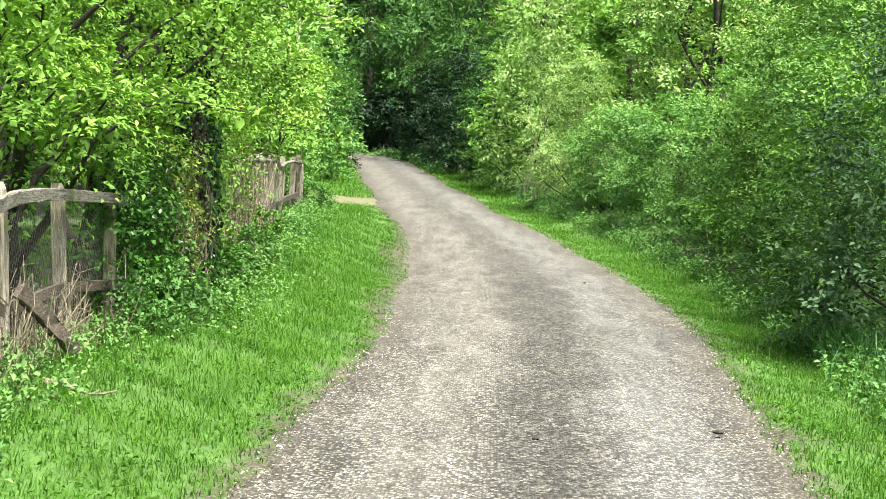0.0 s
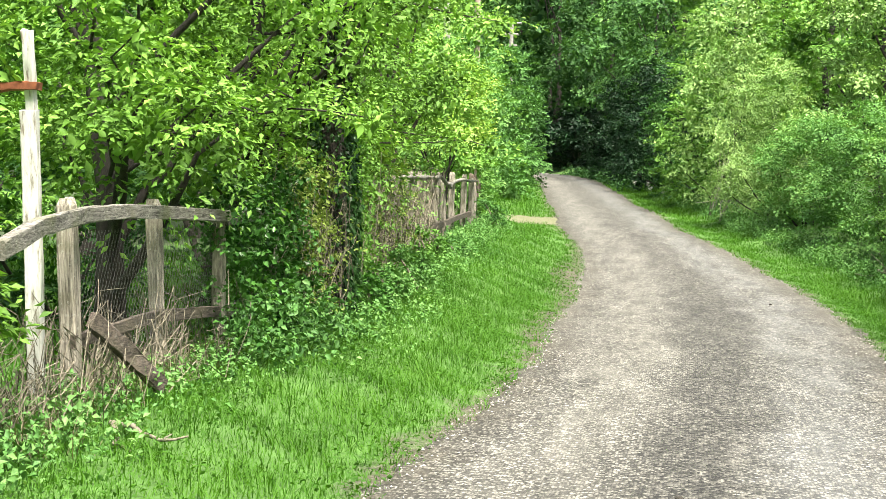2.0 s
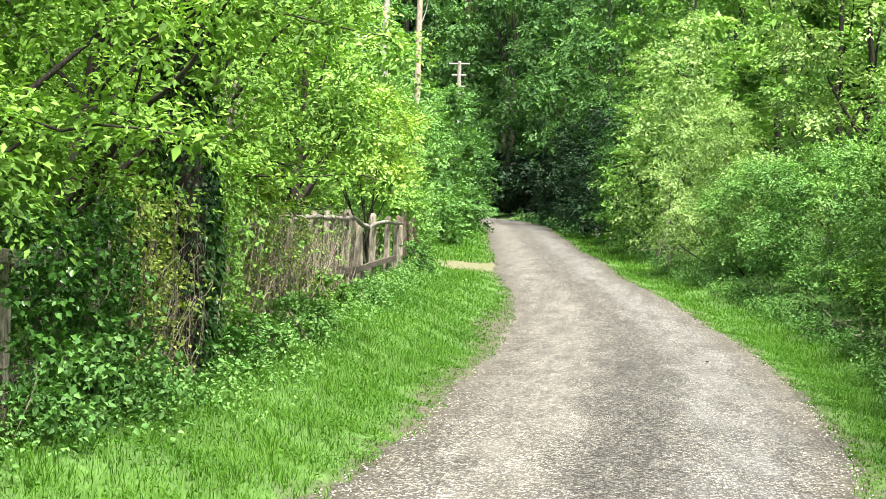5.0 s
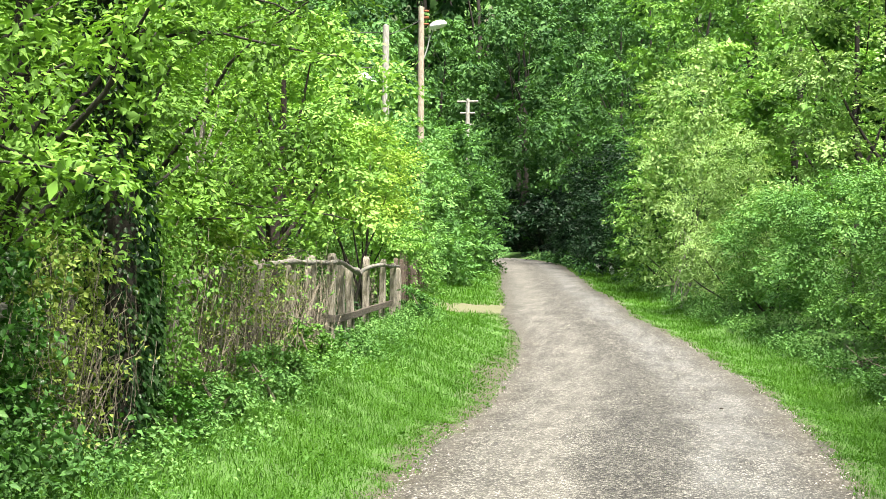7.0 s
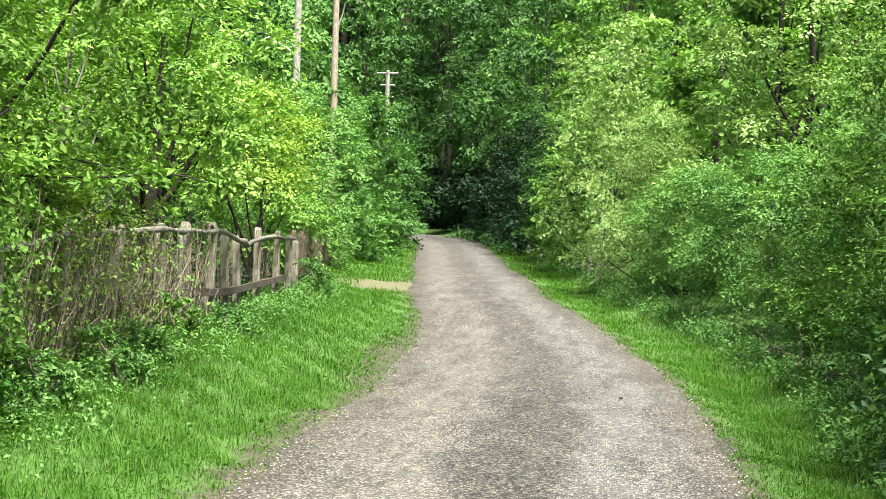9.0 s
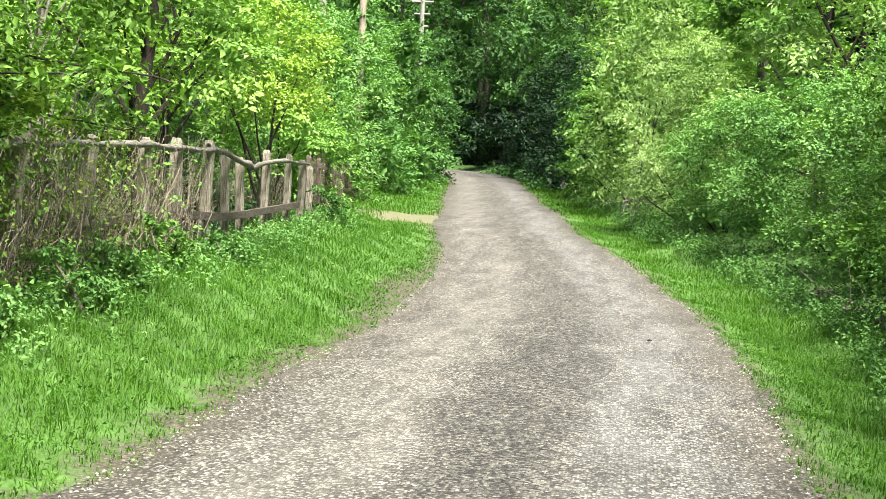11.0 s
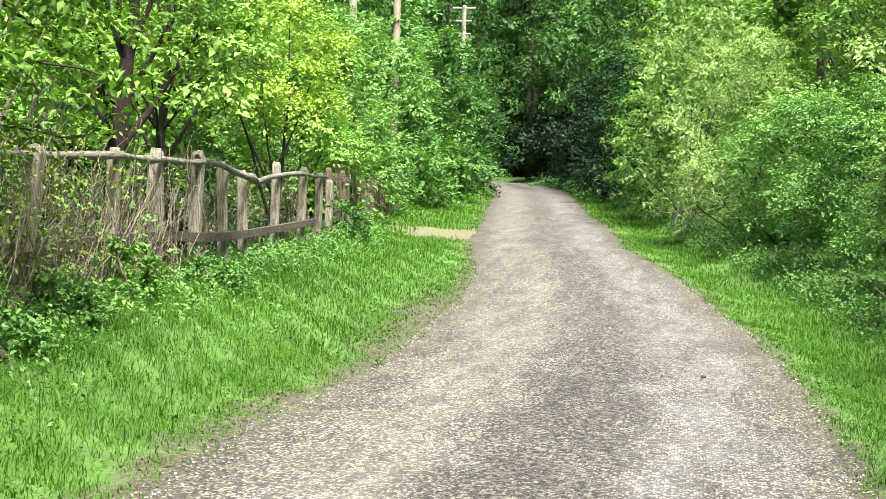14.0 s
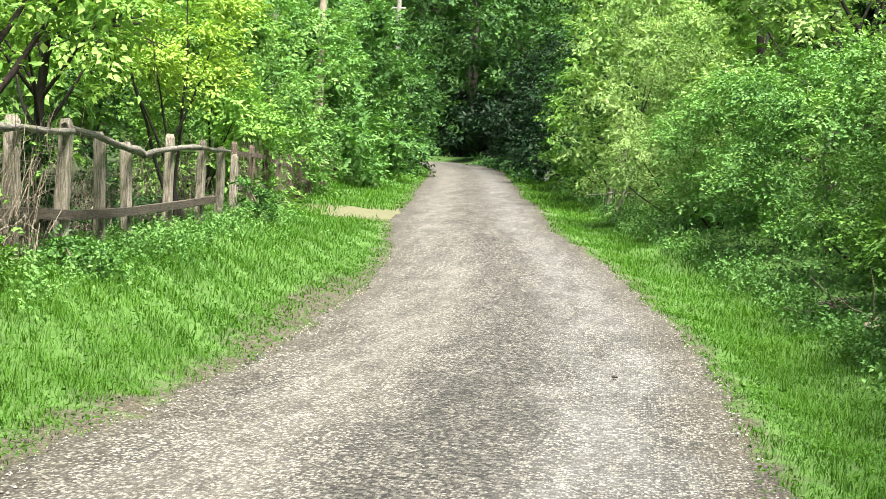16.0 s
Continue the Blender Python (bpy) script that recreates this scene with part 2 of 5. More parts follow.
    col = mixc(nd, ln, maths(nd, ln, "MULTIPLY", maths(nd, ln, "MULTIPLY", out.outputs[0], fr.outputs[0]), 0.75), col, (0.070, 0.060, 0.044))
    stain = tex_noise(nd, ln, 1.5, 7, along.outputs[0], 0.7)
    st = ramp(nd, [(0.60, (0, 0, 0)), (0.70, (1, 1, 1))])
    ln.new(stain.outputs[0], st.inputs[0])
    col = mixc(nd, ln, maths(nd, ln, "MULTIPLY", st.outputs[0], 0.45), col, (0.10, 0.092, 0.085))
    grit = tex_noise(nd, ln, 16, 5, long_stones.outputs[0], 0.75)
    gr = ramp(nd, [(0.32, (0.52, 0.51, 0.50)), (0.50, (1.0, 1.0, 1.0)), (0.70, (1.32, 1.31, 1.29))])
    ln.new(grit.outputs[0], gr.inputs[0])
    col = mixc(nd, ln, 1.0, col, gr.outputs[0], "MULTIPLY")
    lumpy = tex_noise(nd, ln, 3.2, 6, along.outputs[0], 0.7)
    lr = ramp(nd, [(0.36, (0.48, 0.485, 0.47)), (0.60, (0.84, 0.85, 0.83))])
    ln.new(lumpy.outputs[0], lr.inputs[0])
    col = mixc(nd, ln, 1.0, col, lr.outputs[0], "MULTIPLY")
    ln.new(col, b.inputs["Base Color"])
    b.inputs["Roughness"].default_value = 0.72
    h = maths(nd, ln, "SUBTRACT", 1.0, cells.outputs["Distance"])
    bump(nd, ln, b, maths(nd, ln, "MULTIPLY", h, maths(nd, ln, "SUBTRACT", 1.0, maths(nd, ln, "MULTIPLY", dust, 0.9))), 0.8, 0.012)
    return m


def ground_material():
    """Soil and thatch under the grass, sandy at the lay-by, gravelly beside the lane, leaf litter under the trees."""
    m, nd, ln, b = mat("verge_soil")
    geo = nd.new("ShaderNodeNewGeometry")
    pos = geo.outputs["Position"]
    at = nd.new("ShaderNodeAttribute")
    at.attribute_name = "edge"
    sand = nd.new("ShaderNodeAttribute")
    sand.attribute_name = "sand"
    n = tex_noise(nd, ln, 2.2, 8, pos, 0.7)
    f = tex_noise(nd, ln, 30, 6, pos, 0.7)
    r = ramp(nd, [(0.32, (0.036, 0.082, 0.014)), (0.55, (0.052, 0.126, 0.018)), (0.75, (0.072, 0.160, 0.026))])
    ln.new(n.outputs[0], r.inputs[0])
    soil = ramp(nd, [(0.36, (0.016, 0.014, 0.009)), (0.54, (0.060, 0.054, 0.036)), (0.72, (0.190, 0.178, 0.145))])
    ln.new(f.outputs[0], soil.inputs[0])
    near = ramp(nd, [(0.03, (1, 1, 1)), (0.30, (0, 0, 0))])
    ln.new(maths(nd, ln, "ADD", at.outputs["Fac"], maths(nd, ln, "MULTIPLY", maths(nd, ln, "SUBTRACT", n.outputs[0], 0.5), 0.9)), near.inputs[0])
    col = mixc(nd, ln, near.outputs[0], r.outputs[0], soil.outputs[0])
    sandc = ramp(nd, [(0.3, (0.070, 0.078, 0.036)), (0.7, (0.130, 0.128, 0.072))])
    ln.new(f.outputs[0], sandc.inputs[0])
    sm = ramp(nd, [(0.28, (0, 0, 0)), (0.62, (1, 1, 1))])
    ln.new(maths(nd, ln, "ADD", sand.outputs["Fac"], maths(nd, ln, "MULTIPLY", maths(nd, ln, "SUBTRACT", n.outputs[0], 0.5), 0.7)), sm.inputs[0])
    col = mixc(nd, ln, sm.outputs[0], col, sandc.outputs[0])
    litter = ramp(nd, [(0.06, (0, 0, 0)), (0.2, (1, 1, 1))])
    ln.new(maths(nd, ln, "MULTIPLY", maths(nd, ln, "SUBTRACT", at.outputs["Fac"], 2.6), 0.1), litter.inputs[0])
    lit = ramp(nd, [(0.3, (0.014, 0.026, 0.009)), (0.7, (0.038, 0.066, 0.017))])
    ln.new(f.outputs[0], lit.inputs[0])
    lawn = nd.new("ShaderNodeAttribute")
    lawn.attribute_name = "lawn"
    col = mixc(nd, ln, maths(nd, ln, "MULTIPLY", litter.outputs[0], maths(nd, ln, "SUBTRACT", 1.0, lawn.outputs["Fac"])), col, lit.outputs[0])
    ln.new(col, b.inputs["Base Color"])
    b.inputs["Roughness"].default_value = 0.95
    bump(nd, ln, b, f.outputs[0], 0.7, 0.02)
    return m


M_ROAD = road_material()
M_GROUND = ground_material()

# ---- plan of the lane ----
RY = [-60, -30, -12, -4.5, -3, 0, 4, 8, 10, 13, 15.5, 18, 22, 25, 28, 31, 36, 41, 45, 53, 60, 66, 75, 84, 92, 100]
RL = [-6.5, -3.2, -2.0, -1.94, -1.93, -1.86, -1.74, -1.98, -2.1, -2.05, -2.2, -2.35, -2.57, -2.85, -3.35, -3.9, -4.45, -5.0, -5.6, -6.5, -7.3, -8.1, -9.6, -12.0, -15.6, -22]
RR = [-3.3, -0.1, 0.95, 1.13, 1.30, 1.46, 1.80, 1.88, 1.9, 1.88, 1.78, 1.62, 1.13, 0.65, -0.02, -0.6, -1.1, -1.65, -2.3, -3.15, -4.0, -4.8, -6.1, -8.1, -11.0, -16]
ZY = [-60, 12, 16, 19, 22, 25, 28, 31, 36, 41, 45, 53, 60, 66, 75, 88, 110, 160]
ZZ = [0, 0, 0.06, 0.15, 0.28, 0.52, 0.76, 0.93, 1.2, 1.42, 1.58, 2.0, 2.3, 2.65, 3.05, 3.6, 4.2, 8]
BY = [-60, 1, 5, 11, 16, 24, 28, 31, 38, 45, 110]
BZ = [0.2, 0.22, 0.32, 0.5, 0.6, 0.6, 0.4, 0.08, 0.1, 0.3, 0.4]


def bare(y):
    """How far the gravelly earth reaches into the fence-side verge."""
    y = np.asarray(y, float)
    return 0.5 * np.exp(-(((y - 18.5) / 4.5) ** 2)) + 0.2 * np.exp(-(((y - 9) / 3.0) ** 2)) + 0.02


def smooth(v):
    v = np.clip(v, 0, 1)
    return v * v * (3 - 2 * v)


def soft_interp(y, ys, zs):
    y = np.asarray(y, float)
    return (np.interp(y - 1.2, ys, zs) + np.interp(y, ys, zs) + np.interp(y + 1.2, ys, zs)) / 3


def road_l(y):
    return soft_interp(y, RY, RL)


def road_r(y):
    return soft_interp(y, RY, RR)


def road_z(y):
    return soft_interp(y, ZY, ZZ)


def lumps(x, y):
    return 0.02 * np.sin(2.1 * x + 1.3 * y) + 0.02 * np.sin(1.1 * x - 2.7 * y + 1) + 0.012 * np.sin(5.3 * x + 4.1 * y)


def ground_z(x, y):
    """Height of the ground: the lane, the bank up to the fence, a shallow ditch and bank on the other side, wooded slopes beyond."""
    x, y = np.asarray(x, float), np.asarray(y, float)
    zr = road_z(y)
    dl, dr = road_l(y) - x, x - road_r(y)
    z = zr - 0.06 * smooth((-np.maximum(dl, dr)) / 0.25)
    z = z + np.where(dl > 0, soft_interp(y, BY, BZ) * smooth(dl / 2.5), 0)
    z = z + np.where(dr > 0, -0.10 * smooth(dr / 0.9) + 0.45 * smooth((dr - 0.9) / 2.2), 0)
    z = z + np.where(np.maximum(dl, dr) > 0.15, lumps(x, y), 0)
    far = np.maximum(np.maximum(dl, dr) - 22, 0)
    z = z + np.minimum(0.55 * far * smooth(far / 25), 60)
    ahead = np.maximum(y - 112, 0) + np.maximum(-y - 45, 0)
    return z + np.minimum(0.45 * ahead * smooth(ahead / 30), 50)


def gz(x, y):
    return float(ground_z(x, y))


# ---- mesh helpers ----
def mesh_np(name, verts, faces, material, smooth_shade=False):
    """A mesh from arrays of corners and of equal-sided faces."""
    verts, faces = np.asarray(verts, np.float32), np.asarray(faces, np.int32)
    me = bpy.data.meshes.new(name)
    n, k = faces.shape
    me.vertices.add(len(verts))
    me.vertices.foreach_set("co", verts.ravel())
    me.loops.add(n * k)
    me.loops.foreach_set("vertex_index", faces.ravel())
    me.polygons.add(n)
    me.polygons.foreach_set("loop_start", np.arange(0, n * k, k, dtype=np.int32))
    if smooth_shade or k == 4:
        me.polygons.foreach_set("use_smooth", np.full(n, smooth_shade, dtype=bool))
    me.materials.append(material)
    me.update(calc_edges=True)
    return me


def part(name, data, parent, label=""):
    """One mesh object under a thing or a part; its mesh is given in the thing's own space."""
    ob = new(name, data)
    ob.parent = parent
    if label:
        ob["label"] = label
    return ob


def bm_mesh(name, bm, material, smooth_shade=False):
    me = bpy.data.meshes.new(name)
    bm.normal_update()
    bm.to_mesh(me)
    bm.free()
    me.materials.append(material)
    if smooth_shade:
        for p in me.polygons:
            p.use_smooth = True
    return me


def unit(v):
    return v / np.maximum(np.linalg.norm(v, axis=-1, keepdims=True), 1e-9)


def tube(points, radii, sides=7, rough=0.0, gen=None, square=False):
    """Corners and quads of a tapering tube along points."""
    p, r = np.asarray(points, float), np.asarray(radii, float)
    t = unit(np.gradient(p, axis=0))
    ref = np.where(np.abs(t[:, 2:3]) > 0.9, np.array([[1.0, 0, 0]]), np.array([[0, 0, 1.0]]))
    a = unit(np.cross(t, ref))
    b = np.cross(t, a)
    ang = np.arange(sides) / sides * 2 * np.pi
    ring = np.cos(ang)[None, :, None] * a[:, None] + np.sin(ang)[None, :, None] * b[:, None]
    rr = np.repeat(r[:, None], sides, 1)
    if rough and gen is not None:
        rr = rr * (1 + rough * (gen.random(rr.shape) - 0.5))
    v = (p[:, None] + ring * rr[..., None]).reshape(-1, 3)
    n = len(p)
    i, j = np.meshgrid(np.arange(n - 1), np.arange(sides), indexing="ij")
    f = np.stack([i * sides + j, i * sides + (j + 1) % sides, (i + 1) * sides + (j + 1) % sides, (i + 1) * sides + j], -1).reshape(-1, 4)
    return v, f


def join_arrays(pieces):
    vs, fs, k = [], [], 0
    for v, f in pieces:
        vs.append(v)
        fs.append(np.asarray(f) + k)
        k += len(v)
    return np.concatenate(vs), np.concatenate(fs)


def leaves_on(base, way, length, width, gen, droop=0.25, upward=0.8, face=None):
    """Folded, pointed leaves: base points, ways they point, sizes."""
    n = len(base)
    way = unit(way + np.array([0, 0, -droop]))
    nor = unit(np.array([0, 0, upward]) + gen.normal(0, 0.55, (n, 3))) if face is None else unit(face + gen.normal(0, 0.33, (n, 3)))
    side = unit(np.cross(way, nor))
    nor = np.cross(side, way)
    L, W = length[:, None], width[:, None]
    mid = base + way * L * 0.45
    v = np.stack([base, mid + side * W * 0.5 + nor * W * 0.22, base + way * L - nor * L * 0.12, mid - side * W * 0.5 + nor * W * 0.22], 1).reshape(-1, 3)
    k = (np.arange(n) * 4)[:, None]
    f = np.concatenate([k + np.array([[0, 2, 1]]), k + np.array([[0, 3, 2]])], 1).reshape(-1, 3)
    return v, f


def sprays(origin, way, reach, per, leaf, gen, slim=0.5, droop=0.25, bow=0.2, face=None):
    """Twigs at the origins with leaves set alternately along them."""
    n = len(origin)
    s = (np.arange(per) + 0.6) / per
    s = np.clip(s[None] + gen.normal(0, 0.05, (n, per)), 0.05, 1.02)
    p = origin[:, None] + way[:, None] * (reach[:, None] * s)[..., None]
    p[..., 2] -= bow * reach[:, None] * s**2
    side = unit(np.cross(way, gen.normal(0, 1, (n, 3))))
    sign = np.where(np.arange(per) % 2 == 0, 1.0, -1.0)
    d = way[:, None] * 0.55 + side[:, None] * sign[None, :, None] * 0.8 + gen.normal(0, 0.3, (n, per, 3))
    size = leaf * gen.uniform(0.6, 1.25, (n, per))
    return leaves_on(p.reshape(-1, 3), d.reshape(-1, 3), size.ravel(), (size * slim).ravel(), gen, droop, face=None if face is None else np.repeat(face, per, 0))


def crown_mesh(name, clumps, twigs, per, leaf, material, gen, slim=0.5, droop=0.25, reach=0.45, rise=0.25, inner=0.6):
    """Foliage from clumps (x, y, z, rx, ry, rz): flat, drooping fans of leaves in layers round each clump, broader leaves packed inside it."""
    fan = 20
    o, d, r, core, out = [], [], [], [], []
    total = sum(c[3] * c[4] + c[4] * c[5] + c[3] * c[5] for c in clumps)
    for cx, cy, cz, rx, ry, rz in clumps:
        share = (rx * ry + ry * rz + rx * rz) / total
        n = max(4, int(0.95 * twigs * per * share / fan))
        u = unit(gen.normal(0, 1, (n, 3)))
        u[:, 2] = np.where(gen.random(n) < 0.6, np.abs(u[:, 2]), u[:, 2])
        c, q = np.array([cx, cy, cz]), np.array([rx, ry, rz])
        o.append(c + u * gen.uniform(inner, 1.0, (n, 1)) ** 0.7 * q)
        w = u * np.array([1, 1, 0.35]) + np.array([0, 0, rise - 0.2]) + gen.normal(0, 0.22, (n, 3))
        d.append(unit(w))
        out.append(u)
        r.append(1.1 * reach * gen.uniform(0.6, 1.4, n))
        m = max(5, int(1.7 * twigs * share))
        core.append(c + unit(gen.normal(0, 1, (m, 3))) * gen.uniform(0.1, 0.72, (m, 1)) * q)
    o, d, r, core = np.concatenate(o), np.concatenate(d), np.concatenate(r), np.concatenate(core)
    n = len(o)
    lat = unit(np.cross(d, np.array([0, 0, 1.0])) + gen.normal(0, 0.22, (n, 3)))
    up = unit(np.cross(lat, d))
    up = np.where(up[:, 2:3] < 0, -up, up)
    along = (np.arange(fan) + 0.5)[None] / fan + gen.normal(0, 0.04, (n, fan))
    across = gen.uniform(-1, 1, (n, fan)) * 0.46 * np.sqrt(np.clip(1.06 - along, 0.05, 1)) * (0.35 + 0.65 * np.clip(along * 3, 0, 1))
    p = o[:, None] + (d[:, None] * (along - 0.35)[..., None] + lat[:, None] * across[..., None]) * r[:, None, None]
    p = p + up[:, None] * gen.normal(0, 0.05, (n, fan, 1)) * r[:, None, None]
    p[..., 2] -= (0.15 + droop * 0.8) * r[:, None] * along**2 + 0.25 * r[:, None] * np.abs(across)
    way = d[:, None] * 0.7 + lat[:, None] * np.sign(across)[..., None] * 0.7 + gen.normal(0, 0.3, (n, fan, 3))
    face = np.repeat(unit(up + 0.7 * np.concatenate(out)), fan, 0)
    size = (leaf * gen.uniform(0.65, 1.25, (n, fan))).ravel()
    v, f = leaves_on(p.reshape(-1, 3), way.reshape(-1, 3), size, size * slim, gen, droop, face=face)
    size = leaf * gen.uniform(1.1, 1.7, len(core)) * (1.0 if leaf < 0.15 else 1.25)
    v2, f2 = leaves_on(core, gen.normal(0, 1, (len(core), 3)), size, size * max(slim, 0.55), gen, 0.1, 0.3)
    v, f = join_arrays([(v, f), (v2, f2)])
    return mesh_np(name, v, f, material)


def wavy(a, b, bends, gen, n=8):
    """A crooked line from a to b."""
    a, b = np.asarray(a, float), np.asarray(b, float)
    t = np.linspace(0, 1, n)[:, None]
    p = a + (b - a) * t
    off = np.cumsum(gen.normal(0, bends, (n, 3)), 0)
    off -= off[0] + (off[-1] - off[0]) * t * 0.6
    return p + off * np.linalg.norm(b - a) * 0.5


def thing_at(name, x, y, z, label, category, group=""):
    e = new(name)
    e.location = (x, y, z)
    return tagged(e, label, category, group)


def tree(x, y, height, spread, trunk_r, leaf_mat, bark, label, seed, clear=0.25, n_clumps=18, twigs=1500, per=8, leaf=0.1,
         slim=0.5, droop=0.25, lean=(0, 0), limbs=7, name="tree", group="", z=None, squash=0.8, reach=0.45, rise=0.25, limb_out=1.0):
    """A tree: crooked tapering trunk, limbs that reach into the clumps of the crown, leaves on twigs."""
    gen = np.random.default_rng(seed)
    t = thing_at(name, x, y, gz(x, y) - 0.05 if z is None else z, label, "tree", group)
    top = np.array([lean[0], lean[1], height * 0.86])
    line = wavy((0, 0, -0.1), top, 0.018, gen, 10)
    v, f = tube(line, np.linspace(trunk_r, trunk_r * 0.18, 10) * (1 + 0.5 * np.exp(-np.arange(10) * 1.3)), 9, 0.18, gen)
    part("trunk", mesh_np("trunk", v, f, bark, True), t)
    clumps = []
    for k in range(n_clumps):
        h = clear + (1 - clear) * (k + gen.uniform(0.1, 0.9)) / n_clumps
        wide = spread * (np.sin(np.pi * np.clip((h - clear) / (1 - clear) * 0.80 + 0.17, 0, 1)) ** 0.7)
        ang = k * 2.4 + gen.uniform(-0.5, 0.5)
        rad = wide * gen.uniform(0.45, 1.0)
        size = spread * gen.uniform(0.20, 0.44)
        clumps.append((lean[0] * h + rad * np.cos(ang), lean[1] * h + rad * np.sin(ang), height * h - size * 0.2, size, size, size * squash))
    pick = gen.permutation(n_clumps)[:limbs]
    for k in pick:
        cx, cy, cz = clumps[k][:3]
        s = int(np.clip((cz * 0.62) / (height * 0.86) * 9, 1, 8))
        p = wavy(line[s], line[s] + (np.array([cx, cy, cz]) - line[s]) * limb_out, 0.045 if limb_out > 1 else 0.03, gen, 7)
        r0 = trunk_r * (1 - s / 11) * 0.5
        v, f = tube(p, np.linspace(r0, r0 * 0.2, 7), 6)
        part("limb", mesh_np("limb", v, f, bark, True), t)
    spray_pts = []
    if limb_out > 1:
        for k in range(6):
            a, h0 = gen.uniform(-1.3, 1.9), gen.integers(3, 8)
            out = np.array([np.cos(a), np.sin(a), gen.uniform(-0.05, 0.5)]) * spread * gen.uniform(1.0, 1.45)
            p = wavy(line[h0], line[h0] + out, 0.05, gen, 9)
            p[:, 2] += 0.25 * np.sin(np.linspace(0, np.pi, 9))
            v, f = tube(p, np.linspace(0.022, 0.006, 9), 6)
            spray_pts.append(p)
            part("branch", mesh_np("branch", v, f, bark, True), t)
    for p in spray_pts:  # leafy tufts along the long outer branches
        clumps += [(*p[j], spread * 0.13, spread * 0.13, spread * 0.07) for j in (4, 6, 8)]
    part("crown", crown_mesh("crown", clumps, twigs, per, leaf, leaf_mat, gen, slim, droop, reach, rise), t)
    return t


def bush(x, y, height, rx, ry, leaf_mat, bark, label, seed, n_clumps=14, twigs=1300, per=8, leaf=0.08, slim=0.5, droop=0.2,
         stems=5, name="bush", group="", reach=0.4, rise=0.35, lift=0.0):
    """A shrub: several stems from the ground, foliage down to the ground."""
    gen = np.random.default_rng(seed)
    t = thing_at(name, x, y, gz(x, y) - 0.03, label, "bush", group)
    clumps = []
    for k in range(n_clumps):
        h = ((k + gen.uniform(0.2, 0.8)) / n_clumps) ** 1.3
        w = np.sqrt(max(0.05, 1 - (abs(h - 0.35) / 0.75) ** 2))
        ang, rad = k * 2.4 + gen.uniform(-0.6, 0.6), gen.uniform(0.4, 0.95)
        size = gen.uniform(0.22, 0.42)
        clumps.append((rx * w * rad * np.cos(ang), ry * w * rad * np.sin(ang), lift + height * h * 0.9 + 0.1, rx * size, ry * size, height * size * 0.42))
    for k in range(stems):
        c = clumps[(k * 3 + 4) % n_clumps]
        p = wavy((gen.normal(0, 0.15), gen.normal(0, 0.15), -0.1), c[:3], 0.03, gen, 7)
        v, f = tube(p, np.linspace(0.035, 0.008, 7), 6)
        part("stem", mesh_np("stem", v, f, bark, True), t)
    part("foliage", crown_mesh("foliage", clumps, twigs, per, leaf, leaf_mat, gen, slim, droop, reach, rise), t)
    return t


# ---- ground ----
def axis_steps(*runs):
    out = [np.arange(a, b, s) for a, b, s in runs]
    return np.unique(np.concatenate(out).round(4))


def build_ground():
    xs = axis_steps((-700, -100, 60), (-100, -24, 6), (-24, -8, 0.8), (-8, 5.5, 0.18), (5.5, 24, 0.8), (24, 100, 6), (100, 701, 60))
    ys = axis_steps((-700, -100, 60), (-100, -20, 5), (-20, -8, 0.6), (-8, 42, 0.22), (42, 100, 0.6), (100, 130, 3), (130, 200, 10), (200, 701, 50))
    X, Y = np.meshgrid(xs, ys)
    Z = ground_z(X, Y)
    v = np.stack([X, Y, Z], -1).reshape(-1, 3)
    nx, ny = len(xs), len(ys)
    i, j = np.meshgrid(np.arange(ny - 1), np.arange(nx - 1), indexing="ij")
    f = np.stack([i * nx + j, i * nx + j + 1, (i + 1) * nx + j + 1, (i + 1) * nx + j], -1).reshape(-1, 4)
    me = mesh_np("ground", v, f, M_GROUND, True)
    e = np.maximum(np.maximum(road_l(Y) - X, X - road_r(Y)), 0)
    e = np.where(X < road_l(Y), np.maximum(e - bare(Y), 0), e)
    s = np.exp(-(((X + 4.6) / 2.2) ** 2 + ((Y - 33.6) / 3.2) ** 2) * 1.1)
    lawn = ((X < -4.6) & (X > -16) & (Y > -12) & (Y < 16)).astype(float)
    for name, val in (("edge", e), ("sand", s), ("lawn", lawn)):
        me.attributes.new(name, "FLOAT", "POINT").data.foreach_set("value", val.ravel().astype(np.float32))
    return tagged(new("ground", me), "grassy soil ground rising into wooded slopes", "ground", kind="structure")


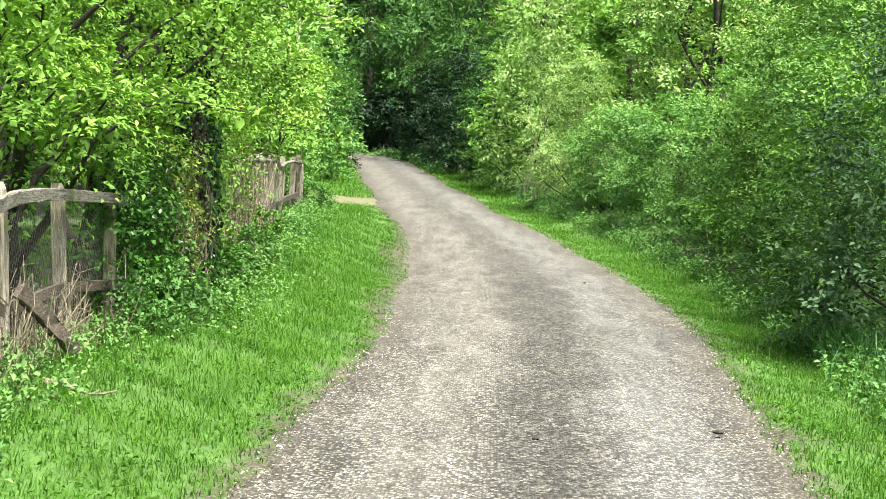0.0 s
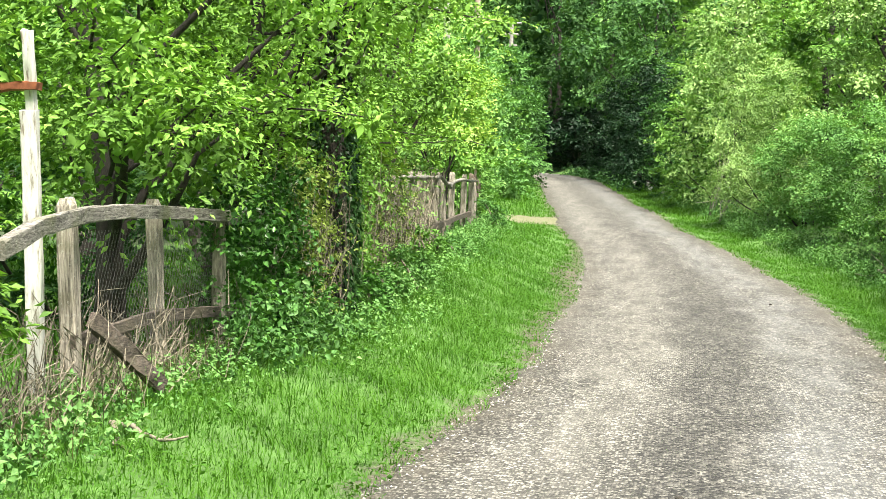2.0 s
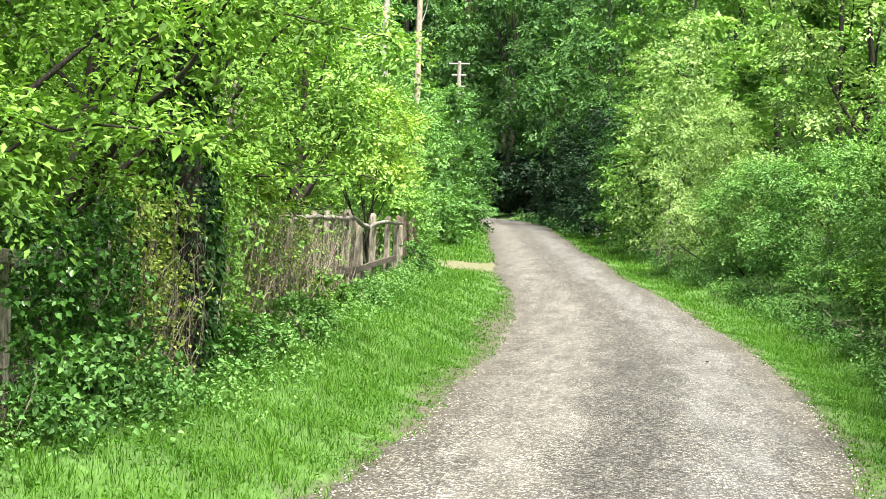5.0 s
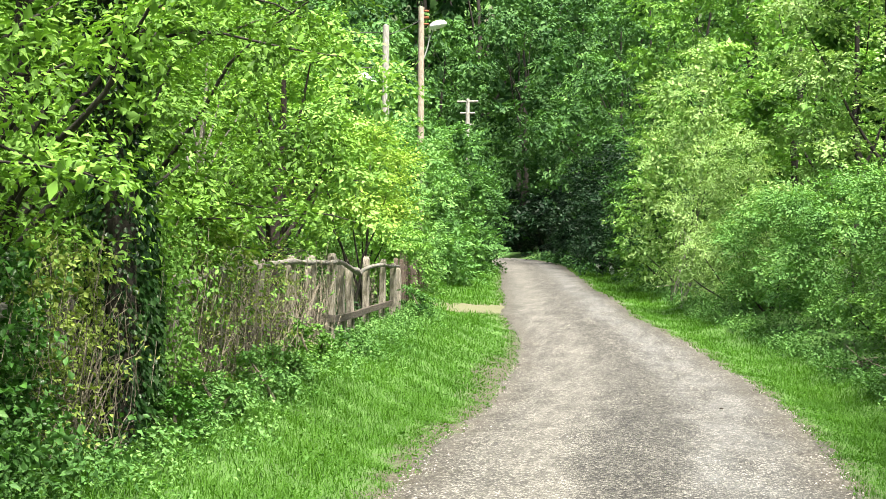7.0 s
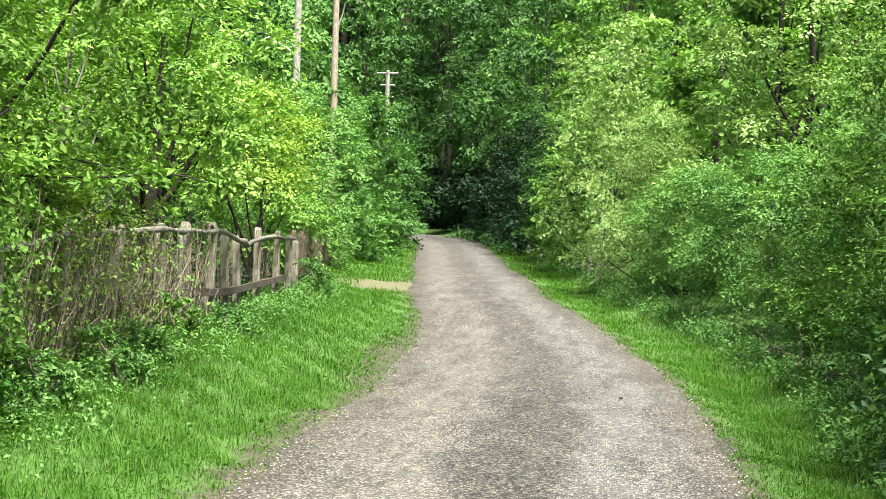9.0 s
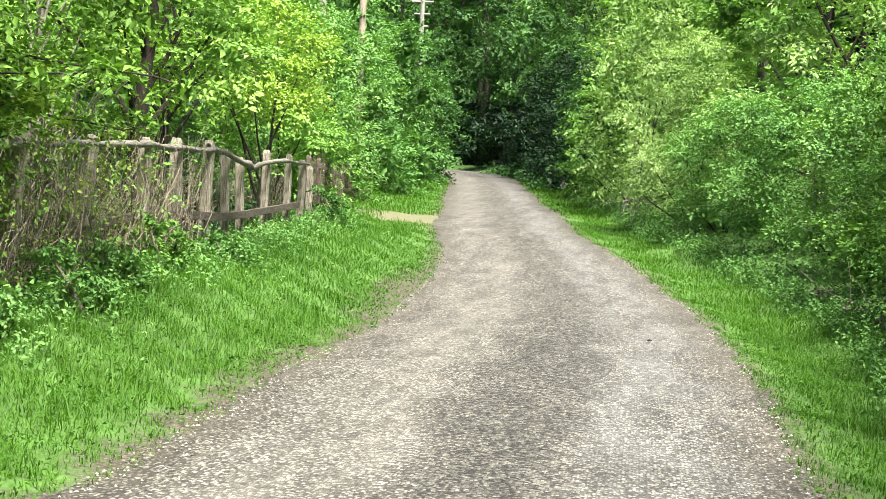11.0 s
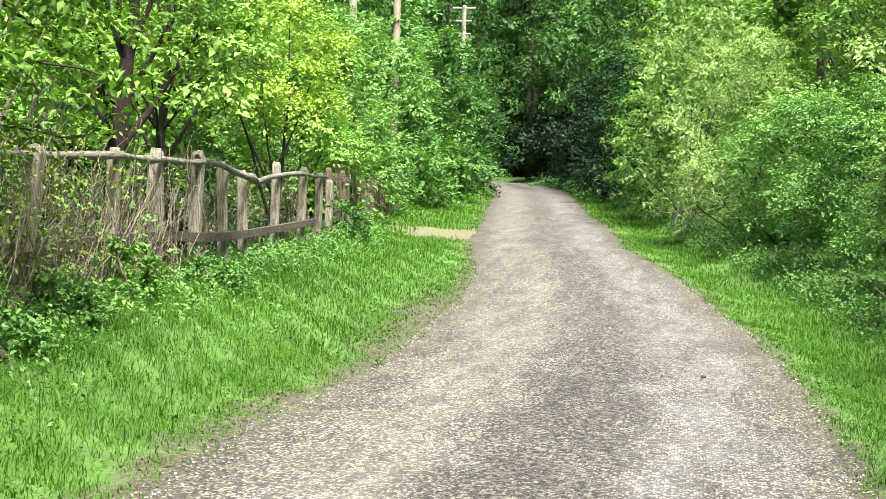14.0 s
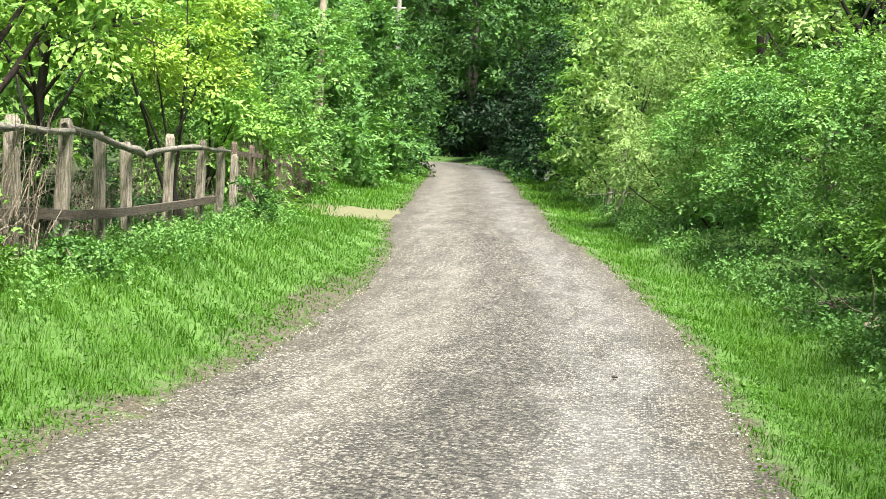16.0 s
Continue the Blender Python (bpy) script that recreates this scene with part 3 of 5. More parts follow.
def build_road():
    ys = axis_steps((-60, -12, 1.0), (-12, 45, 0.16), (45, 100.1, 0.4))
    us = np.array([-1.06, -1.0, -0.93, -0.85, -0.7, -0.5, -0.3, -0.1, 0.1, 0.3, 0.5, 0.7, 0.85, 0.93, 1.0, 1.06])
    l, r = road_l(ys), road_r(ys)
    rag = lambda k: 0.05 * np.sin(ys * 1.3 + k) + 0.045 * np.sin(ys * 3.1 + 2 * k) + 0.04 * np.sin(ys * 7.9 + 3 * k) + 0.03 * np.sin(ys * 17.3 + k)
    l, r = l + rag(0.4), r + rag(2.1)
    c, h = (l + r) / 2, (r - l) / 2
    X = c[:, None] + us[None] * h[:, None]
    Y = np.repeat(ys[:, None], len(us), 1)
    camber = 0.035 * (1 - us**2) - 0.02 * np.exp(-((np.abs(us) - 0.5) / 0.2) ** 2) * 0.5
    Z = road_z(ys)[:, None] + 0.005 + camber[None] + 0.006 * np.sin(3 * X + 2.2 * Y) + 0.005 * np.sin(7 * X - 1.9 * Y)
    Z[:, 0] -= 0.09
    Z[:, -1] -= 0.09
    n, k = X.shape
    i, j = np.meshgrid(np.arange(n - 1), np.arange(k - 1), indexing="ij")
    f = np.stack([i * k + j, i * k + j + 1, (i + 1) * k + j + 1, (i + 1) * k + j], -1).reshape(-1, 4)
    me = mesh_np("road", np.stack([X, Y, Z], -1).reshape(-1, 3), f, M_ROAD, True)
    uvs = np.stack([np.repeat(us[None], n, 0), Y * 0.3], -1).reshape(-1, 2)[f.ravel()]
    me.uv_layers.new(name="UVMap").data.foreach_set("uv", uvs.ravel().astype(np.float32))
    return tagged(new("road", me), "worn chip-sealed gravel lane with pale wheel tracks", "road", kind="structure")


build_ground()
build_road()


# ---- grass ----
def blades(name, x, y, height, width, material, gen, label, bend=0.5, clear_of=None):
    """Grass blades as bent, tapering strips."""
    z = ground_z(x, y) - 0.01
    n = len(x)
    a = gen.uniform(0, 2 * np.pi, n)
    lean = gen.uniform(0.2, bend + 0.85, n) * height
    out = np.stack([np.cos(a), np.sin(a), np.zeros(n)], -1)
    side = np.stack([-np.sin(a), np.cos(a), np.zeros(n)], -1) * (width / 2)[:, None]
    base = np.stack([x, y, z], -1)
    mid = base + out * (lean * 0.3)[:, None] + np.array([0, 0, 1]) * (height * 0.55)[:, None]
    tip = base + out * lean[:, None] + np.array([0, 0, 1]) * (height * 0.93)[:, None]
    v = np.stack([base - side, base + side, mid + side * 0.8, mid - side * 0.8, tip], 1).reshape(-1, 3)
    k = (np.arange(n) * 5)[:, None]
    f = np.concatenate([k + np.array([[0, 1, 2]]), k + np.array([[0, 2, 3]]), k + np.array([[3, 2, 4]])], 1).reshape(-1, 3)
    ob = new(name, mesh_np(name, v, f, material))
    return tagged(ob, label, "grass", kind="stuff")


def field(x0, x1, y0, y1, density, gen):
    n = int((x1 - x0) * (y1 - y0) * density)
    return gen.uniform(x0, x1, n), gen.uniform(y0, y1, n)


def verge(name, side, y0, y1, density, wide, tall, broad, label, seed):
    """Grass on one side of the lane, thinner and shorter at its edge, in tufts."""
    gen = np.random.default_rng(seed)
    n = int(wide * (y1 - y0) * density)
    y = gen.uniform(y0, y1, n)
    d = gen.uniform(-0.12, wide, n)
    x = road_l(y) - d if side < 0 else road_r(y) + d
    tuft = 0.5 + 0.5 * np.sin(3.1 * x + 2.3 * y) * np.sin(2.2 * y - 1.7 * x + 1) + 0.35 * np.sin(9 * x + 7 * y)
    lay = np.exp(-(((x + 4.6) / 2.0) ** 2 + ((y - 33.6) / 2.8) ** 2) * 1.2)
    if side < 0:
        d = d - bare(y) * gen.uniform(0.4, 1.1, n)
    keep = (gen.random(n) < np.clip(0.30 + 0.9 * smooth((d + 0.12) / 0.32), 0, 1) * (0.6 + 0.4 * np.clip(tuft, 0, 1))) & (lay < gen.uniform(0.3, 0.85, n))
    x, y, d, tuft = x[keep], y[keep], d[keep], tuft[keep]
    h = tall * (0.45 + 0.55 * smooth((d + 0.1) / 0.8)) * gen.uniform(0.5, 1.25, len(x)) * (0.7 + 0.5 * np.clip(tuft, 0, 1))
    return blades(name, x, y, h, broad * gen.uniform(0.6, 1.3, len(x)), M_GRASS, gen, label)


verge("grass", -1, -7, 14, 1450, 2.9, 0.10, 0.0075, "lush bright green grass on the fence-side verge", 1)
verge("grass", -1, 14, 32, 720, 3.4, 0.10, 0.014, "lush bright green grass on the fence-side verge", 2)
verge("grass", -1, 32, 70, 200, 4.0, 0.15, 0.024, "bright green grass beside the bend of the lane", 3)
verge("grass", 1, -7, 16, 1450, 1.9, 0.10, 0.0075, "bright green grass strip below the hedge", 4)
verge("grass", 1, 16, 36, 720, 2.0, 0.10, 0.014, "bright green grass strip below the hedge", 5)
verge("grass", 1, 36, 66, 200, 2.2, 0.15, 0.024, "bright green grass strip below the hedge", 6)
_g = np.random.default_rng(8)
_y = _g.uniform(-5, 20, 2600)
_x = np.where(_g.random(2600) < 0.65, road_l(_y) - _g.uniform(0.5, 2.4, 2600), road_r(_y) + _g.uniform(0.4, 1.6, 2600))
blades("tall_grass", _x, _y, _g.uniform(0.2, 0.36, 2600), _g.uniform(0.004, 0.007, 2600), M_GRASS, _g, "taller grass stalks standing above the verge", 0.7)
_g = np.random.default_rng(7)
_x, _y = field(-13, -4.3, -6, 14, 120, _g)
blades("lawn", _x, _y, _g.uniform(0.08, 0.2, len(_x)), _g.uniform(0.02, 0.035, len(_x)), M_GRASS, _g, "sunlit green lawn behind the old fence")


def low_leaves(name, side, y0, y1, wide, n, size, material, label, seed):
    """Clover, plantain and seedlings among the grass."""
    gen = np.random.default_rng(seed)
    y = gen.uniform(y0, y1, n)
    d = gen.uniform(-0.05, wide, n)
    x = road_l(y) - d if side < 0 else road_r(y) + d
    keep = np.sin(2.7 * x + 3.1 * y) * np.sin(1.9 * y - 2.3 * x) + gen.normal(0, 0.4, n) > 0.0
    x, y = x[keep], y[keep]
    base = np.stack([x, y, ground_z(x, y) + gen.uniform(0.03, 0.13, len(x))], -1)
    s = size * gen.uniform(0.6, 1.4, len(x))
    v, f = leaves_on(base, gen.normal(0, 1, (len(x), 3)) * np.array([1, 1, 0.3]), s, s * 0.7, gen, 0.0, 1.2)
    return tagged(new(name, mesh_np(name, v, f, material)), label, "weeds", kind="stuff")


low_leaves("clover", -1, -6, 24, 2.6, 26000, 0.03, M_GRASS, "clover and small weeds among the verge grass", 21)
low_leaves("clover", 1, -6, 24, 1.7, 16000, 0.03, M_GRASS, "clover and small weeds among the verge grass", 22)

# ---- trees and shrubs ----
HEDGE = [  # distance from the lane's edge, y, height, radius, leaf, look
    (2.35, 3.2, 5.4, 1.6, M_GREY, "tall grey-green shrub with dense small leaves"),
    (2.9, 7.2, 5.2, 1.7, M_HAZEL, "tall leafy hazel bush in the hedge"),
    (3.0, 11.0, 4.4, 1.6, M_DEEP, "dense green hedge bush"),
    (3.4, 14.6, 5.2, 1.7, M_HAZEL, "tall leafy hazel bush in the hedge"),
    (3.7, 18.4, 4.8, 1.7, M_HAZEL, "broad green bush with yellowish young leaves"),
    (3.6, 22.2, 3.9, 1.6, M_DEEP, "rounded dark green hedge bush"),
    (3.4, 25.6, 3.2, 1.6, M_DEEP, "rounded dark green hedge bush"),
    (2.9, 29.0, 2.9, 1.5, M_DEEP, "rounded dark green hedge bush"),
    (2.7, 33.0, 4.6, 1.6, M_WILLOW, "tall pale willow bush leaning over the verge"),
    (2.3, 39.5, 7.6, 2.1, M_WILLOW, "tall pale willow bush leaning over the verge"),
    (2.5, 45.0, 6.0, 1.9, M_HAZEL, "dense green hedge bush"),
    # from here to the bend, dark leaf colours imitate the canopy's shade
    (2.5, 51.0, 6.0, 2.1, M_DARK, "dense green hedge bush"),
    (2.3, 57.5, 6.0, 2.2, M_SHADELEAF, "dense green hedge bush"),
    (2.0, 65.0, 6.0, 2.3, M_SHADELEAF, "hedge bush near the bend, shade put into its leaf colour"),
    (2.0, 73.0, 6.0, 2.4, M_SHADELEAF, "hedge bush near the bend, shade put into its leaf colour"),
]
for k, (d, y, h, r, m, text) in enumerate(HEDGE):
    far = y > 34
    bush(float(road_r(y)) + d, y, h, r, r * 1.25, m, M_BARK, text, 100 + k, n_clumps=20, twigs=1300 if far else 2300, per=8,
         leaf=0.125 if far else 0.072, slim=0.3 if m is M_WILLOW else 0.55, name="hedge_bush", group="hedge along the lane", droop=0.35 if m is M_WILLOW else 0.2)

HEDGE_TREES = [
    (5.6, 5, 9.5, 2.6, M_HAZEL), (6.2, 11, 10.5, 2.9, M_DEEP), (6.4, 17, 10, 2.8, M_HAZEL), (6.6, 23, 9, 2.7, M_WILLOW),
    (5.6, 29.5, 9.5, 2.6, M_WILLOW), (6.4, 36, 12, 3.1, M_HAZEL), (6.2, 43, 13, 3.4, M_HAZEL), (6.0, 51, 14, 3.6, M_HAZEL),
    (5.6, 60, 15, 4.0, M_HAZEL), (4.4, 69, 16, 4.4, M_DEEP), (4.2, 78, 16, 4.6, M_DEEP),
]
for k, (d, y, h, s, m) in enumerate(HEDGE_TREES):
    far = y > 34
    tree(float(road_r(y)) + d, y, h, s, 0.16, m, M_BARK, "tall broadleaf tree rising behind the hedge", 200 + k, clear=0.12, n_clumps=24,
         twigs=1500 if far else 1900, per=8, leaf=0.19 if far else 0.12, limbs=6, name="hedge_tree", group="trees behind the hedge", reach=0.6)

# the wood round the bend; its darkest leaf colours stand in for deep shade
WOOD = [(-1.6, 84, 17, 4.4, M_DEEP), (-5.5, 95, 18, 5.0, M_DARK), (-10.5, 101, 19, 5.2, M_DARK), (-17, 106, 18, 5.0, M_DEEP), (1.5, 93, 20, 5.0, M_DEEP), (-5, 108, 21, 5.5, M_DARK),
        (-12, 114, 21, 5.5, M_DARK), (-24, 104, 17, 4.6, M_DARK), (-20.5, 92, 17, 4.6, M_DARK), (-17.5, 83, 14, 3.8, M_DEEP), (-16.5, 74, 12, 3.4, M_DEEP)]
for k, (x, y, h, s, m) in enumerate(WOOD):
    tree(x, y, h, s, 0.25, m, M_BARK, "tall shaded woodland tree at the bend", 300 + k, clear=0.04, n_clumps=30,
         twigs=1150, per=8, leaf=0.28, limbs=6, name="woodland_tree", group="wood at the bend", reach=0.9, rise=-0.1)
# evergreens whose near-black leaves paint the shaded hollow under the wood
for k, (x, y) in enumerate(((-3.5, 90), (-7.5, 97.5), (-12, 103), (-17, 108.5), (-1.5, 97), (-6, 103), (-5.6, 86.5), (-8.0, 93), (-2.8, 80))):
    bush(x, y, 4.5, 2.6, 2.6, M_SHADELEAF, M_BARK, "evergreen undergrowth at the bend, near-black leaves standing in for shade", 340 + k, n_clumps=14, twigs=430, leaf=0.28, name="evergreen_bush",
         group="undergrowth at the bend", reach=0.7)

# fence-side garden trees
tree(-4.92, 1.2, 5.6, 2.2, 0.13, M_PLUM, M_BARK, "old plum tree with dark crooked limbs behind the fence", 401, clear=0.30, n_clumps=24, twigs=3000, limb_out=1.3, per=8,
     leaf=0.074, slim=0.46, lean=(-0.6, 0.2), limbs=12, name="plum_tree", group="garden trees")
tree(-5.3, 4.6, 5.4, 2.2, 0.12, M_PLUM, M_BARK, "spreading plum tree with dark limbs behind the fence", 402, clear=0.28, n_clumps=24, twigs=3000, limb_out=1.3, per=8,
     leaf=0.074, slim=0.46, lean=(0.6, 0.3), limbs=14, name="plum_tree", group="garden trees")
tree(-5.9, 8.6, 5.3, 2.1, 0.12, M_PLUM, M_BARK, "plum tree overhanging the old fence", 403, clear=0.30, n_clumps=24, twigs=3000, limb_out=1.3, per=8,
     leaf=0.074, slim=0.46, lean=(0.6, 0.2), limbs=14, name="plum_tree", group="garden trees")
tree(-6.3, 13.0, 5.0, 1.9, 0.09, M_PLUM, M_PALEBARK, "slender pale-stemmed tree behind the fence", 404, clear=0.5, n_clumps=13, twigs=680, per=8,
     leaf=0.09, lean=(0.2, 0.4), limbs=11, name="garden_tree", group="garden trees")
tree(-5.65, 15.7, 5.2, 1.9, 0.15, M_HAZEL, M_REDBARK, "thick dark reddish trunk with green leaves above the fence", 405, clear=0.5, n_clumps=15, twigs=950, per=8,
     leaf=0.1, limbs=8, name="garden_tree", group="garden trees")
tree(-6.6, 19.5, 4.9, 1.8, 0.10, M_PLUM, M_BARK, "half-bare fruit tree behind the fence", 406, clear=0.48, n_clumps=13, twigs=620, per=8,
     leaf=0.1, limbs=12, name="garden_tree", group="garden trees")
bush(-5.85, 22.7, 1.8, 0.95, 1.2, M_YELLOW, M_BARK, "bush with bright yellow-green young leaves above the fence", 407, n_clumps=11, twigs=1000, leaf=0.078, name="yellow_bush", lift=2.1, reach=0.5)
bush(-4.72, 9.0, 0.95, 0.42, 0.85, M_YELLOW, M_VINE, "yellow-green creeper heaped over the fence top", 408, n_clumps=8, twigs=260, leaf=0.07, slim=0.6, name="creeper_mound", lift=1.35, reach=0.3)
bush(-4.75, -3.2, 3.3, 0.75, 0.9, M_PLUM, M_BARK, "leafy shrub hanging round the white posts", 410, n_clumps=11, twigs=420, leaf=0.085, slim=0.45, name="garden_bush", lift=0.5)
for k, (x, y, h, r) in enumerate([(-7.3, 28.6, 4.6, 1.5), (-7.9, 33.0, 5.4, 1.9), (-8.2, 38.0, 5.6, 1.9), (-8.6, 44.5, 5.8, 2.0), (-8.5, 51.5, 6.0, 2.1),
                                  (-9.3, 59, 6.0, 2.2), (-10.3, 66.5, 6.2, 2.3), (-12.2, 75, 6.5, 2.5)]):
    # the last two bushes get dark leaves in place of the bend's shade
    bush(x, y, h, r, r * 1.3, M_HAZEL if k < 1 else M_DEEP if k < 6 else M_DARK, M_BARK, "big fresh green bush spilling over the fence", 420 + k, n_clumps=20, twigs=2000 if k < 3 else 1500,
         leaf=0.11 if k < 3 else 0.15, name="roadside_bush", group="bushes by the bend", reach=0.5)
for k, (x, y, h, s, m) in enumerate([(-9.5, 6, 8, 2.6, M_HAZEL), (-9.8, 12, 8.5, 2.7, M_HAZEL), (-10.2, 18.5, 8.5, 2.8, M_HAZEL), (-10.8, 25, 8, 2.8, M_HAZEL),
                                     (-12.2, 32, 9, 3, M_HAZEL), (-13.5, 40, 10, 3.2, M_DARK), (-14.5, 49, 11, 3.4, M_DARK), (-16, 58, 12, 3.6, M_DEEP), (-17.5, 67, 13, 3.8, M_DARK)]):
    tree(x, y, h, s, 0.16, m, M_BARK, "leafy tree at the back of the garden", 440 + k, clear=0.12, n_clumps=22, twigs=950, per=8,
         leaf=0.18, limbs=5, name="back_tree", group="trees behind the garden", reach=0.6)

# wooded slopes round about
_proto = [tree(-30, 120, 20, 4.2, 0.3, M_DARK, M_BARK, "dark tree on the far wooded slope", 500, clear=0.05, n_clumps=26, twigs=370, per=7, leaf=0.56, slim=0.45,
               limbs=3, name="far_tree", group="far wooded slope", reach=1.1, rise=-0.2),
          tree(-38, 112, 17, 4.4, 0.3, M_DEEP, M_BARK, "green tree on the far wooded slope", 501, clear=0.05, n_clumps=26, twigs=370, per=7, leaf=0.56, slim=0.5,
               limbs=3, name="far_tree", group="far wooded slope", reach=1.1, rise=0.1)]
_gen = np.random.default_rng(55)
_spots = [(x, y) for y in (120, 133) for x in range(-62, 30, 9)] + [(x, y) for x in (-30, -41) for y in range(24, 116, 13)] \
    + [(x, y) for x in (24,) for y in range(6, 116, 18)] + [(x, -54) for x in range(-30, 31, 15)] + [(x, 148) for x in range(-52, 0, 8)]
for k, (x, y) in enumerate(_spots):
    x, y = x + _gen.uniform(-3, 3), y + _gen.uniform(-3, 3)
    s = _gen.uniform(0.8, 1.25) * (1.6 if y > 112 else 1.0)
    copy_thing(_proto[k % 2 if y < 115 else (0 if k % 4 else 1)], Matrix.LocRotScale((x, y, gz(x, y) - 0.3), Euler((0, 0, _gen.uniform(0, 6.28))), (s, s, s * _gen.uniform(0.9, 1.2))))


# ---- fences ----
def beam(points, wide, tall, gen, jitter=0.004, taper=1.0):
    """A squared, slightly worn beam along points; wide across, tall upright."""
    p = np.asarray(points, float)
    dense = np.concatenate([np.linspace(a, b, 5)[:-1] for a, b in zip(p[:-1], p[1:])] + [p[-1:]])
    t = unit(np.gradient(dense, axis=0))
    side = unit(np.cross(t, np.array([[0, 0, 1.0]])))
    up = np.cross(side, t)
    w, h, c = wide / 2, tall / 2, min(wide, tall) * 0.08
    prof = np.array([(-w + c, -h), (w - c, -h), (w, -h + c), (w, h - c), (w - c, h), (-w + c, h), (-w, h - c), (-w, -h + c)])
    v = dense[:, None] + side[:, None] * prof[None, :, :1] + up[:, None] * prof[None, :, 1:]
    v = v + gen.normal(0, jitter, v.shape)
    n, k = v.shape[:2]
    v = v.reshape(-1, 3)
    i, j = np.meshgrid(np.arange(n - 1), np.arange(k), indexing="ij")
    f = np.stack([i * k + j, (i + 1) * k + j, (i + 1) * k + (j + 1) % k, i * k + (j + 1) % k], -1).reshape(-1, 4)
    ends = []
    for base in (0, (n - 1) * k):
        ids = np.arange(k) + base
        ends += [[ids[0], ids[1], ids[2], ids[3]], [ids[0], ids[3], ids[4], ids[7]], [ids[4], ids[5], ids[6], ids[7]]]
    return v, np.concatenate([f, np.array(ends)])


def post_mesh(height, wide, deep, gen, material, rounded=0.05):
    """A squared post with worn corners and a rounded head, its foot at the origin."""
    zs = np.array([-0.25, 0.0, 0.2, 0.45, 0.7, 0.9, 0.96, 1.0]) * height
    zs[0] = -0.25
    k = np.array([1.05, 1.03, 1, 0.98, 1, 0.97, 0.9, 0.62])
    w, d = wide / 2, deep / 2
    prof = np.array([(-1, -0.75), (-0.75, -1), (0.75, -1), (1, -0.75), (1, 0.75), (0.75, 1), (-0.75, 1), (-1, 0.75)])
    v = np.concatenate([prof[None] * np.array([w, d]) * k[:, None, None], np.repeat(zs[:, None, None], 8, 1)], 2)
    v = v + gen.normal(0, 0.005, v.shape)
    n = len(zs)
    v = v.reshape(-1, 3)
    i, j = np.meshgrid(np.arange(n - 1), np.arange(8), indexing="ij")
    f = np.stack([i * 8 + j, i * 8 + (j + 1) % 8, (i + 1) * 8 + (j + 1) % 8, (i + 1) * 8 + j], -1).reshape(-1, 4)
    t = (n - 1) * 8
    return mesh_np("post", v, np.concatenate([f, [[t, t + 1, t + 2, t + 3], [t, t + 3, t + 4, t + 7], [t + 4, t + 5, t + 6, t + 7]]]), material)


def add_post(fence, x, y, top, gen, material, wide=0.12, lean=(0, 0), turn=0.0):
    z = gz(x, y)
    ob = part("post", post_mesh(top - z, wide, wide * 0.9, gen, material), fence)
    ob.matrix_basis = Matrix.Translation(Vector((x, y, z)) - fence.location) @ pose(0, 0, 0, lean[0], lean[1], turn)
    return ob


def add_beam(fence, name, points, wide, tall, gen, material, label="", jitter=0.0025):
    o = np.array(fence.location)
    v, f = beam(np.asarray(points, float) - o, wide, tall, gen, jitter)
    return part(name, mesh_np(name, v, f, material), fence, label)


gen_f = np.random.default_rng(77)
near_fence = thing_at("wooden_fence", -4.0, -1.5, gz(-4.0, -1.5), "old weathered wooden post-and-rail fence with torn wire netting", "fence")
for x, y, top, w, tilt in [(-3.79, -3.58, 1.36, 0.12, 1.5), (-4.08, -1.80, 1.56, 0.115, 2.5), (-4.17, 0.0, 1.56, 0.105, 3.0), (-4.04, 1.0, 1.46, 0.1, 0), (-4.08, 2.7, 1.5, 0.1, 0),
                           (-3.5, -5.6, 1.3, 0.12, 0)]:
    add_post(near_fence, x, y, top, gen_f, M_POST, w, (0, -tilt), -6)
add_beam(near_fence, "top_rail", [(-3.44, -5.7, 1.18), (-3.6, -4.6, 1.26), (-3.72, -3.66, 1.31)], 0.075, 0.12, gen_f, M_RAIL)
add_beam(near_fence, "top_rail", [(-3.70, -3.62, 1.29), (-3.82, -2.88, 1.40), (-3.99, -1.84, 1.46), (-4.05, -1.02, 1.475), (-4.10, 0.0, 1.46), (-3.98, 0.98, 1.43)],
         0.07, 0.098, gen_f, M_RAIL, "bowed grey top rail")
add_beam(near_fence, "top_rail", [(-4.0, 1.0, 1.40), (-4.02, 2.8, 1.46)], 0.07, 0.10, gen_f, M_RAIL)
add_beam(near_fence, "lower_rail", [(-3.52, -5.3, 0.44), (-3.68, -4.2, 0.50), (-3.80, -3.45, 0.53)], 0.05, 0.10, gen_f, M_DARKRAIL, "broken dark lower rail")
add_beam(near_fence, "lower_rail", [(-4.06, -1.85, 0.66), (-4.14, -0.15, 0.70), (-4.02, 1.0, 0.66)], 0.04, 0.085, gen_f, M_DARKRAIL)
add_beam(near_fence, "lower_rail", [(-4.05, 1.05, 0.64), (-4.02, 2.8, 0.72)], 0.07, 0.10, gen_f, M_RAIL)


